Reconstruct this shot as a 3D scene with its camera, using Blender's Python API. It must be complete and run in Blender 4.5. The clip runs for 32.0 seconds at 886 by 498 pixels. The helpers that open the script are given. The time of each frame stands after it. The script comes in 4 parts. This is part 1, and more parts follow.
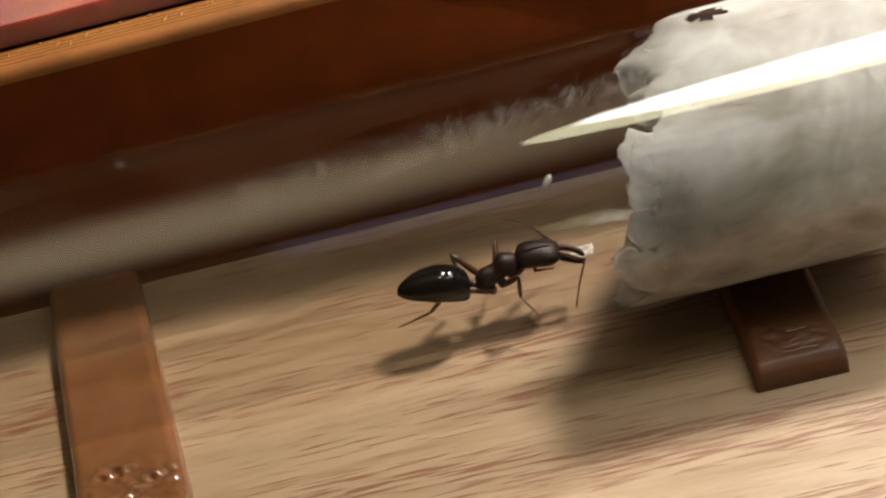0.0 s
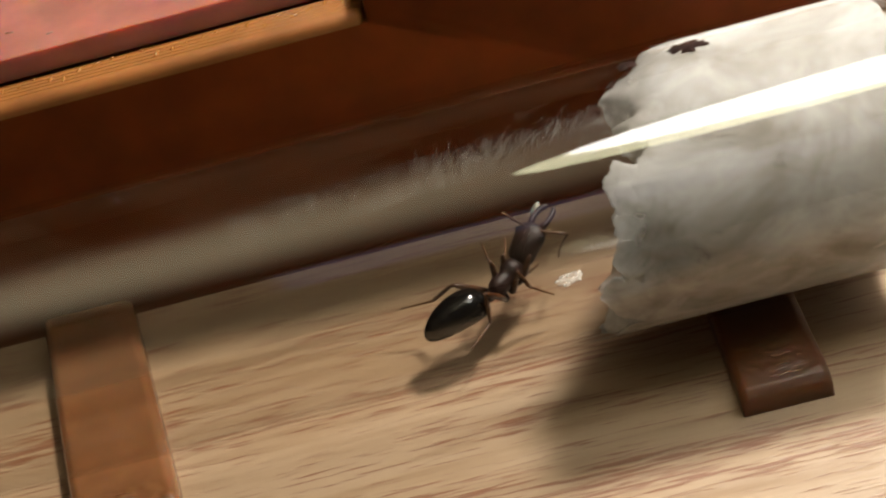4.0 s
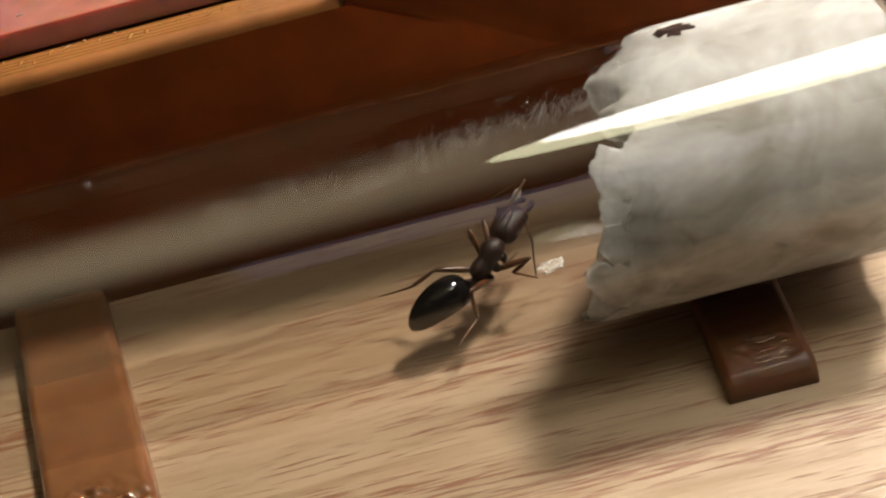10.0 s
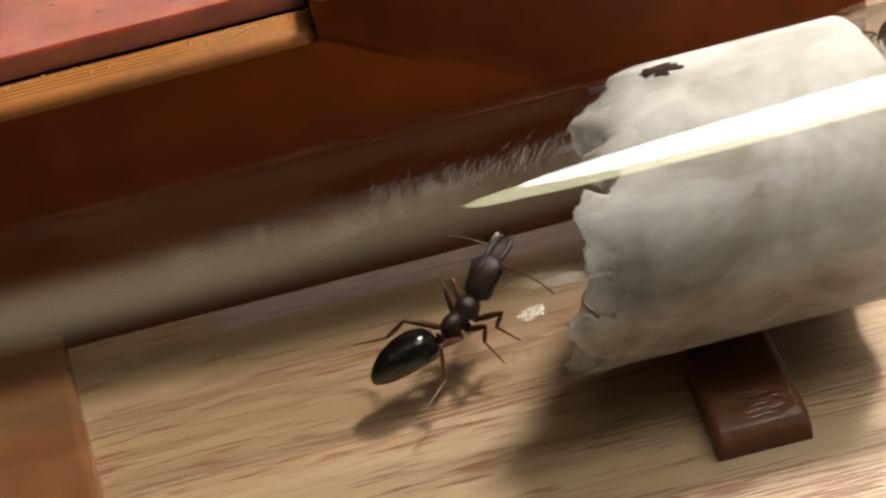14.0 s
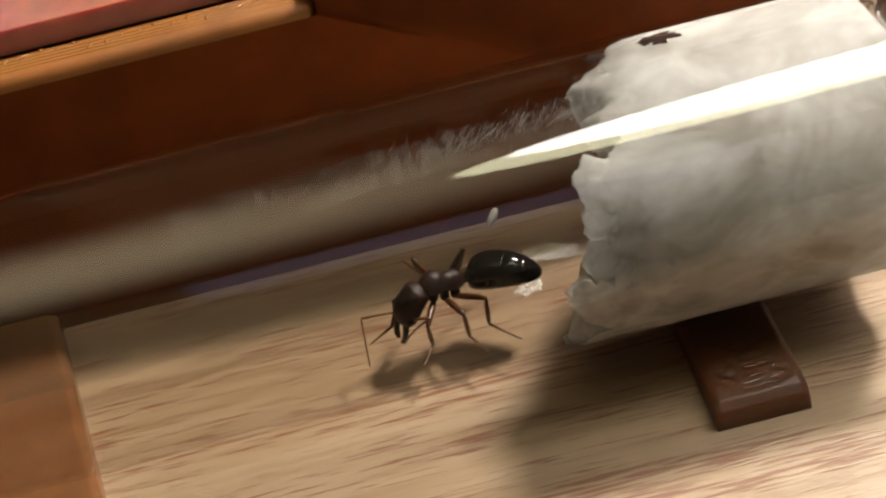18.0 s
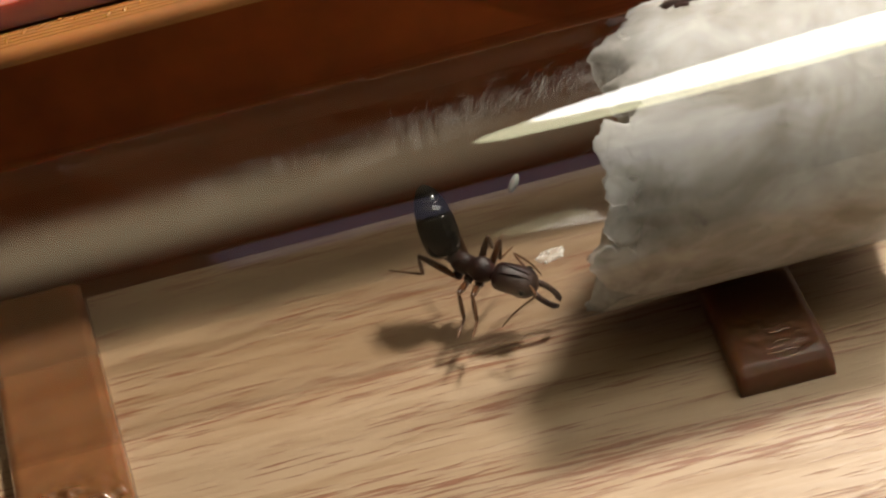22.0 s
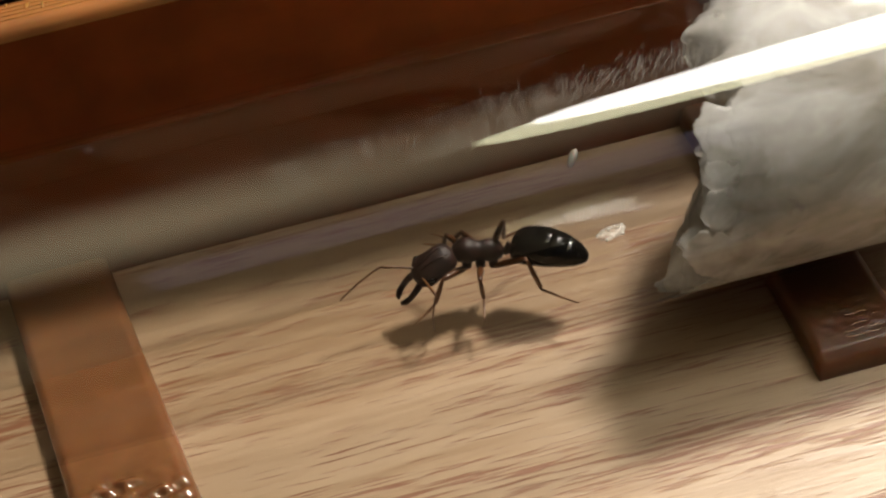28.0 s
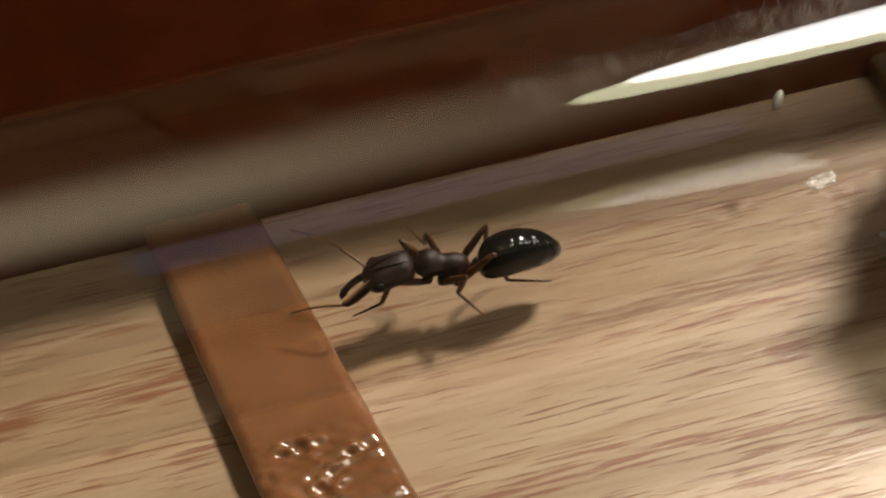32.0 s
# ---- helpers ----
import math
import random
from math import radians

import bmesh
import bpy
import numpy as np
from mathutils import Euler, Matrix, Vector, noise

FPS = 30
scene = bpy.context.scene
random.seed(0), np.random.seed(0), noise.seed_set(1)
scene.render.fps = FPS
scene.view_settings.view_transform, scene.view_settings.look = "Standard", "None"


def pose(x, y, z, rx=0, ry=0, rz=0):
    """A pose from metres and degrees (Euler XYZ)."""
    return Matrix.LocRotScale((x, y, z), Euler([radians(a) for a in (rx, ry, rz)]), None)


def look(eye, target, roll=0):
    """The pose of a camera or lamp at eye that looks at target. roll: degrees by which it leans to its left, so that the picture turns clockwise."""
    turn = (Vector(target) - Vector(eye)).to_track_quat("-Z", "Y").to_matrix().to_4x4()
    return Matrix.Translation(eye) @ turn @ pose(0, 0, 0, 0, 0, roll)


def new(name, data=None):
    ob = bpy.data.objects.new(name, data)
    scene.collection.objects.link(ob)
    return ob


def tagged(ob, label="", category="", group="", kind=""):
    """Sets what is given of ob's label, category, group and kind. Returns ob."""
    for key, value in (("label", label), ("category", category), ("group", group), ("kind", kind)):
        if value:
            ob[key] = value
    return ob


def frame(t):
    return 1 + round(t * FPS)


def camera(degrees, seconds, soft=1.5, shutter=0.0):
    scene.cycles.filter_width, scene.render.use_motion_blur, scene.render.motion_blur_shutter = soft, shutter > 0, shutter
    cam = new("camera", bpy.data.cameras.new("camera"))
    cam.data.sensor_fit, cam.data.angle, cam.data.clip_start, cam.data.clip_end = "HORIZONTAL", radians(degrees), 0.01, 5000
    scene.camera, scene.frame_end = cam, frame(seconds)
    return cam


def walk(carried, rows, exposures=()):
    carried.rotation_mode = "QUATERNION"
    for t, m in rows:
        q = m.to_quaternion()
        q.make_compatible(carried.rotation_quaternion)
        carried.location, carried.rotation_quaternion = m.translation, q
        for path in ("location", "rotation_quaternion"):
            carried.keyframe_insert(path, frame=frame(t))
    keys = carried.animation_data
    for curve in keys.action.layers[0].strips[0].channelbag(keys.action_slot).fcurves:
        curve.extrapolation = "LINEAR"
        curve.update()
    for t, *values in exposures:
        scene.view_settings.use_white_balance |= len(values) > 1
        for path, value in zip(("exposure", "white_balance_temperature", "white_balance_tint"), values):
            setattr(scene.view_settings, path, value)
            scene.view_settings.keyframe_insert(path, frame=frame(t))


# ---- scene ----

MM = 0.001


def mm(x, y, z):
    return Vector((x * MM, y * MM, z * MM))


cam = camera(37.08, 32.0, soft=2.2)
PATH = [
    (0, look(mm(5.77, -58.98, 55.09), mm(3.26, -24.14, 26.72), -16.26)),
    (0.5, look(mm(6.45, -61.03, 52.80), mm(3.19, -24.78, 26.34), -16.48)),
    (1, look(mm(6.29, -60.61, 52.66), mm(3.15, -24.73, 25.67), -16.36)),
    (1.5, look(mm(6.25, -60.69, 52.55), mm(2.91, -24.88, 25.50), -16.52)),
    (2, look(mm(6.28, -60.66, 52.55), mm(2.97, -24.88, 25.46), -16.54)),
    (2.5, look(mm(6.34, -60.78, 52.90), mm(3.58, -25.03, 25.70), -15.97)),
    (4.5, look(mm(6.58, -58.64, 57.12), mm(4.20, -24.31, 28.13), -17.11)),
    (5, look(mm(6.93, -58.47, 55.35), mm(3.77, -24.75, 25.72), -18.01)),
    (5.5, look(mm(6.44, -59.97, 56.54), mm(4.74, -25.35, 27.85), -15.81)),
    (6, look(mm(5.52, -58.55, 58.95), mm(4.11, -23.46, 30.80), -15.52)),
    (6.5, look(mm(7.33, -59.97, 57.63), mm(6.95, -24.60, 29.82), -14.47)),
    (7, look(mm(6.70, -58.95, 58.84), mm(6.29, -24.28, 30.15), -14.51)),
    (7.5, look(mm(6.13, -59.57, 57.07), mm(5.16, -24.31, 29.13), -15.16)),
    (8, look(mm(6.10, -59.87, 57.43), mm(5.24, -24.63, 29.45), -15.09)),
    (8.5, look(mm(6.37, -60.28, 56.77), mm(5.39, -25.03, 28.82), -15.36)),
    (9, look(mm(4.42, -58.87, 57.27), mm(4.32, -23.88, 28.97), -14.45)),
    (9.5, look(mm(5.90, -58.52, 57.11), mm(4.56, -23.74, 28.59), -15.78)),
    (10, look(mm(5.15, -58.41, 55.84), mm(4.09, -23.69, 27.23), -15.56)),
    (10.5, look(mm(5.94, -58.85, 54.20), mm(4.07, -24.01, 25.79), -16.36)),
    (11, look(mm(6.76, -56.94, 54.99), mm(5.51, -22.86, 25.63), -16.07)),
    (11.5, look(mm(6.69, -55.80, 55.56), mm(5.34, -21.85, 26.05), -16.20)),
    (12, look(mm(6.83, -57.42, 54.04), mm(6.70, -22.09, 26.17), -14.31)),
    (12.5, look(mm(6.58, -56.67, 55.12), mm(6.30, -21.63, 26.89), -14.65)),
    (13, look(mm(5.46, -54.52, 54.80), mm(4.78, -19.82, 26.17), -15.18)),
    (13.5, look(mm(5.29, -54.27, 54.63), mm(5.40, -19.74, 25.77), -14.37)),
    (14, look(mm(5.08, -55.01, 54.44), mm(5.21, -19.84, 26.37), -14.17)),
    (14.5, look(mm(4.80, -55.28, 55.01), mm(4.93, -19.97, 27.11), -14.07)),
    (16.5, look(mm(4.25, -56.25, 52.71), mm(5.24, -20.30, 25.66), -13.09)),
    (17, look(mm(4.14, -56.55, 52.51), mm(5.17, -20.42, 25.70), -12.94)),
    (17.5, look(mm(4.32, -56.82, 52.31), mm(4.98, -20.93, 25.17), -13.32)),
    (18, look(mm(4.11, -56.63, 52.22), mm(4.67, -21.00, 24.74), -13.65)),
    (18.5, look(mm(3.72, -55.88, 52.38), mm(4.08, -20.84, 24.15), -14.03)),
    (19, look(mm(3.78, -55.91, 52.58), mm(4.07, -20.95, 24.25), -14.13)),
    (19.5, look(mm(3.57, -55.95, 52.53), mm(4.02, -21.26, 23.87), -13.87)),
    (20, look(mm(4.42, -55.01, 52.29), mm(4.08, -20.78, 23.08), -15.05)),
    (20.5, look(mm(4.37, -54.60, 52.33), mm(4.12, -20.72, 22.72), -15.17)),
    (21, look(mm(4.11, -54.58, 52.65), mm(3.68, -20.61, 23.14), -15.45)),
    (21.5, look(mm(4.71, -55.78, 52.85), mm(4.50, -21.35, 23.87), -14.96)),
    (22, look(mm(4.28, -56.45, 51.93), mm(3.77, -21.34, 23.79), -15.05)),
    (22.5, look(mm(4.22, -55.51, 52.55), mm(3.80, -21.11, 23.55), -15.40)),
    (23, look(mm(4.38, -55.75, 51.99), mm(3.72, -21.07, 23.32), -15.62)),
    (23.5, look(mm(4.43, -56.41, 52.38), mm(4.23, -21.43, 24.07), -15.10)),
    (24, look(mm(4.08, -56.88, 52.10), mm(4.11, -21.48, 24.31), -14.73)),
    (24.5, look(mm(3.72, -56.06, 51.71), mm(3.56, -20.80, 23.75), -14.99)),
    (25, look(mm(4.18, -55.32, 52.02), mm(3.25, -20.36, 23.71), -16.00)),
    (25.5, look(mm(3.60, -55.04, 52.26), mm(2.66, -20.05, 23.98), -16.05)),
    (27.5, look(mm(-3.17, -50.62, 54.88), mm(-1.55, -18.24, 23.66), -13.04)),
    (28, look(mm(-4.04, -51.62, 53.84), mm(-1.70, -18.49, 23.48), -11.83)),
    (28.5, look(mm(-4.18, -45.91, 53.64), mm(-3.23, -14.84, 21.10), -13.23)),
    (29, look(mm(-7.55, -43.60, 53.15), mm(-7.48, -12.13, 20.98), -14.31)),
    (29.5, look(mm(-6.76, -43.74, 52.83), mm(-7.51, -12.38, 20.56), -15.53)),
    (30, look(mm(-7.89, -44.31, 52.43), mm(-7.99, -12.71, 20.38), -14.53)),
    (30.5, look(mm(-7.29, -44.20, 52.15), mm(-7.66, -12.67, 20.05), -14.88)),
    (31, look(mm(-7.08, -44.01, 51.49), mm(-8.12, -12.65, 19.23), -15.72)),
    (31.5, look(mm(-8.12, -44.09, 51.22), mm(-8.88, -12.49, 19.19), -15.53)),
    (32, look(mm(-15.76, -46.71, 48.67), mm(-12.44, -13.56, 18.42), -9.63)),
]
walk(cam, PATH)

# ---- light: a desk lamp with a long lit strip, added uplights that wash the ceiling, an added bluish panel, and the dim room ----
world = bpy.data.worlds.new("world")
scene.world = world
world.use_nodes = True
world.node_tree.nodes["Background"].inputs[0].default_value = (1.0, 0.86, 0.72, 1)
world.node_tree.nodes["Background"].inputs[1].default_value = 0.013


def panel(name, watts, colour, size, size_y, place):
    ob = new(name, bpy.data.lights.new(name, "AREA"))
    ob.data.shape, ob.data.size, ob.data.size_y = "RECTANGLE", size, size_y
    ob.data.energy, ob.data.color = watts, colour
    ob.matrix_world = place
    return ob


panel("desk_lamp", 1.72, (1.0, 0.91, 0.80), 0.038, 0.038, look((0.152, 0.082, 0.25), (0, 0, 0)))
panel("lamp_strip", 0.0155, (1.0, 0.96, 0.62), 0.079, 0.027, pose(0.0480, -0.0185, 0.087, 0, 0, 7)).data.shape = "ELLIPSE"
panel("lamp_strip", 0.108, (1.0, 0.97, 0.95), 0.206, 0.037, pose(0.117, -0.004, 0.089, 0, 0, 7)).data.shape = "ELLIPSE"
# Added uplights, unseen: the ceiling they wash mirrors as the tube's pale band.
for x in (-0.80, -0.15):
    uplight = new("added_uplight", bpy.data.lights.new("added_uplight", "SPOT"))
    uplight.data.energy, uplight.data.color = 23.0, (1.0, 0.92, 0.66)
    uplight.data.spot_size, uplight.data.spot_blend, uplight.data.shadow_soft_size = radians(120), 0.6, 0.04
    uplight.matrix_world = look((x, -0.42, 0.96), (x, -0.43, 1.6))
# Added bluish panel, only for the blue streak mirrored along the tube.
panel("blue_panel", 0.032, (0.55, 0.58, 1.0), 0.40, 0.2, look((0.05, -0.62, 0.50), (0, 0, 0)))
scene.view_settings.exposure = 0.0


# ---- materials ----
def nodes_of(name, rough=0.5, metal=0.0, ior=1.5):
    m = bpy.data.materials.new(name)
    m.use_nodes = True
    nt = m.node_tree
    b = nt.nodes["Principled BSDF"]
    b.inputs["Roughness"].default_value, b.inputs["Metallic"].default_value, b.inputs["IOR"].default_value = rough, metal, ior
    return m, nt, b


def coords(nt, scale, turn=(0, 0, 0)):
    tc, mp = nt.nodes.new("ShaderNodeTexCoord"), nt.nodes.new("ShaderNodeMapping")
    mp.inputs["Scale"].default_value = scale
    mp.inputs["Rotation"].default_value = turn
    nt.links.new(tc.outputs["Object"], mp.inputs["Vector"])
    return mp.outputs["Vector"]


def tex(nt, kind, vec, **values):
    n = nt.nodes.new(kind)
    nt.links.new(vec, n.inputs["Vector"])
    for key, v in values.items():
        n.inputs[key].default_value = v
    return n


def ramp(nt, fac, stops):
    n = nt.nodes.new("ShaderNodeValToRGB")
    el = n.color_ramp.elements
    while len(el) < len(stops):
        el.new(0.5)
    for e, (p, c) in zip(el, stops):
        e.position, e.color = p, (*c, 1) if len(c) == 3 else c
    nt.links.new(fac, n.inputs["Fac"])
    return n.outputs["Color"]


def mix(nt, fac, a, b, kind="MIX"):
    n = nt.nodes.new("ShaderNodeMix")
    n.data_type, n.blend_type = "RGBA", kind
    for sock, v in ((n.inputs[0], fac), (n.inputs[6], a), (n.inputs[7], b)):
        if isinstance(v, (int, float)):
            sock.default_value = v
        elif isinstance(v, tuple):
            sock.default_value = (*v, 1)
        else:
            nt.links.new(v, sock)
    return n.outputs[2]


def bump(nt, b, height, dist, strength=1.0):
    n = nt.nodes.new("ShaderNodeBump")
    n.inputs["Strength"].default_value, n.inputs["Distance"].default_value = strength, dist
    nt.links.new(height, n.inputs["Height"])
    nt.links.new(n.outputs["Normal"], b.inputs["Normal"])


def wood_material():
    m, nt, b = nodes_of("pale_wood", 0.45)
    b.inputs["Specular IOR Level"].default_value = 0.8
    a = radians(1.5)
    broad = tex(nt, "ShaderNodeTexNoise", coords(nt, (9, 60, 60), (0, 0, a)), Scale=1.0, Detail=3, Roughness=0.5)
    grain = tex(nt, "ShaderNodeTexNoise", coords(nt, (70, 900, 900), (0, 0, a)), Scale=1.0, Detail=4, Roughness=0.6)
    base = ramp(nt, broad.outputs["Fac"], [(0.3, (0.2549, 0.1708, 0.0963)), (0.5, (0.3079, 0.2134, 0.1274)), (0.72, (0.3505, 0.2530, 0.1600))])
    fine = ramp(nt, grain.outputs["Fac"], [(0.3, (0.78, 0.72, 0.66)), (0.55, (1, 1, 1))])
    base = mix(nt, 1.0, base, fine, "MULTIPLY")
    # short reddish pores that run with the grain
    dash = tex(nt, "ShaderNodeTexNoise", coords(nt, (240, 4300, 4300), (0, 0, a)), Scale=1.0, Detail=3, Roughness=0.55)
    where = tex(nt, "ShaderNodeTexNoise", coords(nt, (30, 330, 330), (0, 0, a)), Scale=1.0, Detail=2)
    both = nt.nodes.new("ShaderNodeMath")
    both.operation = "MULTIPLY_ADD"
    nt.links.new(where.outputs["Fac"], both.inputs[0])
    both.inputs[1].default_value = 0.55
    nt.links.new(dash.outputs["Fac"], both.inputs[2])
    pore = ramp(nt, both.outputs[0], [(0.80, (0, 0, 0)), (0.92, (0.85, 0.85, 0.85))])
    col = mix(nt, pore, base, (0.170, 0.060, 0.026))
    nt.links.new(col, b.inputs["Base Color"])
    rough = ramp(nt, grain.outputs["Fac"], [(0.3, (0.34, 0.34, 0.34)), (0.7, (0.54, 0.54, 0.54))])
    nt.links.new(rough, b.inputs["Roughness"])
    bump(nt, b, mix(nt, pore, grain.outputs["Fac"], (0, 0, 0)), 0.00012, 0.7)
    return m


def print_material(name, col, sss, rough, layer=(0, 0, 1), strength=0.5, shine=0.5):
    """Translucent orange-brown printed plastic with fine layers."""
    m, nt, b = nodes_of(name, rough)
    spots = tex(nt, "ShaderNodeTexNoise", coords(nt, (300, 300, 300)), Scale=1.0, Detail=4)
    dark = tuple(c * 0.72 for c in col)
    nt.links.new(ramp(nt, spots.outputs["Fac"], [(0.35, dark), (0.65, col)]), b.inputs["Base Color"])
    b.inputs["Subsurface Weight"].default_value = sss
    b.inputs["Specular IOR Level"].default_value = shine
    b.inputs["Subsurface Radius"].default_value = (1.0, 0.2, 0.04)
    b.inputs["Subsurface Scale"].default_value = 0.0017
    vec = coords(nt, tuple(5200 * c + 120 * (1 - c) for c in layer))
    lines = tex(nt, "ShaderNodeTexNoise", vec, Scale=1.0, Detail=2)
    bump(nt, b, lines.outputs["Fac"], 0.00012, strength)
    return m


def cotton_material(name="cotton_wool", see_through=False, veil_low=0.05, veil_high=0.32):
    m, nt, b = nodes_of(name, 0.95)
    n1 = tex(nt, "ShaderNodeTexNoise", coords(nt, (150, 150, 150)), Scale=1.0, Detail=6, Roughness=0.6, Distortion=1.6)
    nt.links.new(ramp(nt, n1.outputs["Fac"], [(0.34, (0.33, 0.315, 0.29)), (0.62, (0.61, 0.615, 0.61))]), b.inputs["Base Color"])
    b.inputs["Specular IOR Level"].default_value = 0.15
    b.inputs["Subsurface Weight"].default_value = 0.0 if see_through else 1.0
    b.inputs["Subsurface Radius"].default_value = (1.0, 0.9, 0.78)
    b.inputs["Subsurface Scale"].default_value = 0.035
    n2 = tex(nt, "ShaderNodeTexNoise", coords(nt, (500, 500, 500)), Scale=1.0, Detail=4, Roughness=0.5, Distortion=0.8)
    bump(nt, b, n2.outputs["Fac"], 0.0003, 0.02 if see_through else 0.12)
    if see_through:
        soft = tex(nt, "ShaderNodeTexNoise", coords(nt, (240, 360, 360)), Scale=1.0, Detail=5, Roughness=0.55, Distortion=1.0)
        veil = ramp(nt, soft.outputs["Fac"], [(0.34, (veil_low,) * 3), (0.72, (veil_high,) * 3)])
        clear, shader = nt.nodes.new("ShaderNodeBsdfTransparent"), nt.nodes.new("ShaderNodeMixShader")
        nt.links.new(veil, shader.inputs[0])
        nt.links.new(clear.outputs[0], shader.inputs[1])
        nt.links.new(b.outputs[0], shader.inputs[2])
        nt.links.new(shader.outputs[0], nt.nodes["Material Output"].inputs["Surface"])
    return m


def wisp_material():
    m, nt, b = nodes_of("cotton_fibre", 0.6)
    b.inputs["Base Color"].default_value = (0.82, 0.80, 0.75, 1)
    clear = nt.nodes.new("ShaderNodeBsdfTransparent")
    shader = nt.nodes.new("ShaderNodeMixShader")
    shader.inputs[0].default_value = 0.14
    nt.links.new(clear.outputs[0], shader.inputs[1])
    nt.links.new(b.outputs[0], shader.inputs[2])
    nt.links.new(shader.outputs[0], nt.nodes["Material Output"].inputs["Surface"])
    return m


def smudge_material():
    """A faint milky smear with fine upright streaks."""
    m, nt, b = nodes_of("milky_smudge", 0.7)
    b.inputs["Base Color"].default_value = (0.7, 0.68, 0.62, 1)
    fine = tex(nt, "ShaderNodeTexNoise", coords(nt, (2600, 330, 330), (0, 0, 0.5)), Scale=1.0, Detail=4, Roughness=0.6)
    patch = tex(nt, "ShaderNodeTexNoise", coords(nt, (190, 420, 420)), Scale=1.0, Detail=3)
    f = mix(nt, 1.0, ramp(nt, fine.outputs["Fac"], [(0.4, (0.15, 0.15, 0.15)), (0.75, (1, 1, 1))]), ramp(nt, patch.outputs["Fac"], [(0.42, (0, 0, 0)), (0.7, (0.13, 0.13, 0.13))]), "MULTIPLY")
    clear, shader = nt.nodes.new("ShaderNodeBsdfTransparent"), nt.nodes.new("ShaderNodeMixShader")
    nt.links.new(f, shader.inputs[0])
    nt.links.new(clear.outputs[0], shader.inputs[1])
    nt.links.new(b.outputs[0], shader.inputs[2])
    nt.links.new(shader.outputs[0], nt.nodes["Material Output"].inputs["Surface"])
    return m


def smear_material():
    """Half-clear sugary film with a wet shine."""
    m, nt, b = nodes_of("sugary_smear", 0.12)
    grains = tex(nt, "ShaderNodeTexNoise", coords(nt, (2200, 2200, 2200)), Scale=1.0, Detail=4, Roughness=0.6)
    b.inputs["Base Color"].default_value = (0.8, 0.78, 0.72, 1)
    bump(nt, b, grains.outputs["Fac"], 0.0002, 0.8)
    clear, shader = nt.nodes.new("ShaderNodeBsdfTransparent"), nt.nodes.new("ShaderNodeMixShader")
    nt.links.new(ramp(nt, grains.outputs["Fac"], [(0.4, (0.05, 0.05, 0.05)), (0.7, (0.6, 0.6, 0.6))]), shader.inputs[0])
    nt.links.new(clear.outputs[0], shader.inputs[1])
    nt.links.new(b.outputs[0], shader.inputs[2])
    nt.links.new(shader.outputs[0], nt.nodes["Material Output"].inputs["Surface"])
    return m


def clear_material(name, ior, rough=0.0, col=(1, 1, 1)):
    m, nt, b = nodes_of(name, rough, 0.0, ior)
    b.inputs["Base Color"].default_value = (*col, 1)
    b.inputs["Transmission Weight"].default_value = 1.0
    return m


def thin_glass(name, tint, mirror=0.04, rim=0.95):
    """Clear thin-walled glass: it lets light through nearly straight and mirrors more towards its edges."""
    m, nt, b = nodes_of(name, 0.0)
    nt.nodes.remove(b)
    clear, gloss, shader = nt.nodes.new("ShaderNodeBsdfTransparent"), nt.nodes.new("ShaderNodeBsdfGlossy"), nt.nodes.new("ShaderNodeMixShader")
    clear.inputs[0].default_value = (*tint, 1)
    gloss.inputs["Roughness"].default_value = 0.05
    edge, power, amount = nt.nodes.new("ShaderNodeLayerWeight"), nt.nodes.new("ShaderNodeMath"), nt.nodes.new("ShaderNodeMath")
    edge.inputs["Blend"].default_value = 0.5
    power.operation, amount.operation = "POWER", "MULTIPLY_ADD"
    power.inputs[1].default_value, amount.inputs[1].default_value, amount.inputs[2].default_value = 5.0, rim, mirror
    nt.links.new(edge.outputs["Facing"], power.inputs[0])
    nt.links.new(power.outputs[0], amount.inputs[0])
    nt.links.new(amount.outputs[0], shader.inputs[0])
    nt.links.new(clear.outputs[0], shader.inputs[1])
    nt.links.new(gloss.outputs[0], shader.inputs[2])
    nt.links.new(shader.outputs[0], nt.nodes["Material Output"].inputs["Surface"])
    return m


def chitin(name, dark, light, rough, scale=900.0, coat=0.0, relief=0.35):
    m, nt, b = nodes_of(name, rough, 0.0, 1.42)
    n = tex(nt, "ShaderNodeTexNoise", coords(nt, (scale, scale, scale)), Scale=1.0, Detail=4, Roughness=0.6)
    nt.links.new(ramp(nt, n.outputs["Fac"], [(0.35, dark), (0.7, light)]), b.inputs["Base Color"])
    b.inputs["Coat Weight"].default_value = coat
    b.inputs["Coat Roughness"].default_value = 0.08
    fine = tex(nt, "ShaderNodeTexNoise", coords(nt, (scale * 6, scale * 6, scale * 6)), Scale=1.0, Detail=3)
    bump(nt, b, fine.outputs["Fac"], 0.00003, relief)
    return m


WOOD = wood_material()
# One plastic, shade painted in: dark for the face, light for the lit top.
PRINT_SHADED = print_material("orange_brown_print_shaded", (0.158, 0.031, 0.0050), 0.6, 0.5, (0, 1, 1), 0.10, 0.15)
PRINT_LIT = print_material("orange_print_lit", (0.26, 0.100, 0.026), 0.25, 0.5, (0, 1, 0), 0.15, 0.25)
PRINT_BEAD = print_material("orange_bead", (0.34, 0.15, 0.045), 0.3, 0.1, (0, 0, 0), 0.1)
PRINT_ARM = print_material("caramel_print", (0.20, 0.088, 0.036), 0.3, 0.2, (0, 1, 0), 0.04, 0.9)
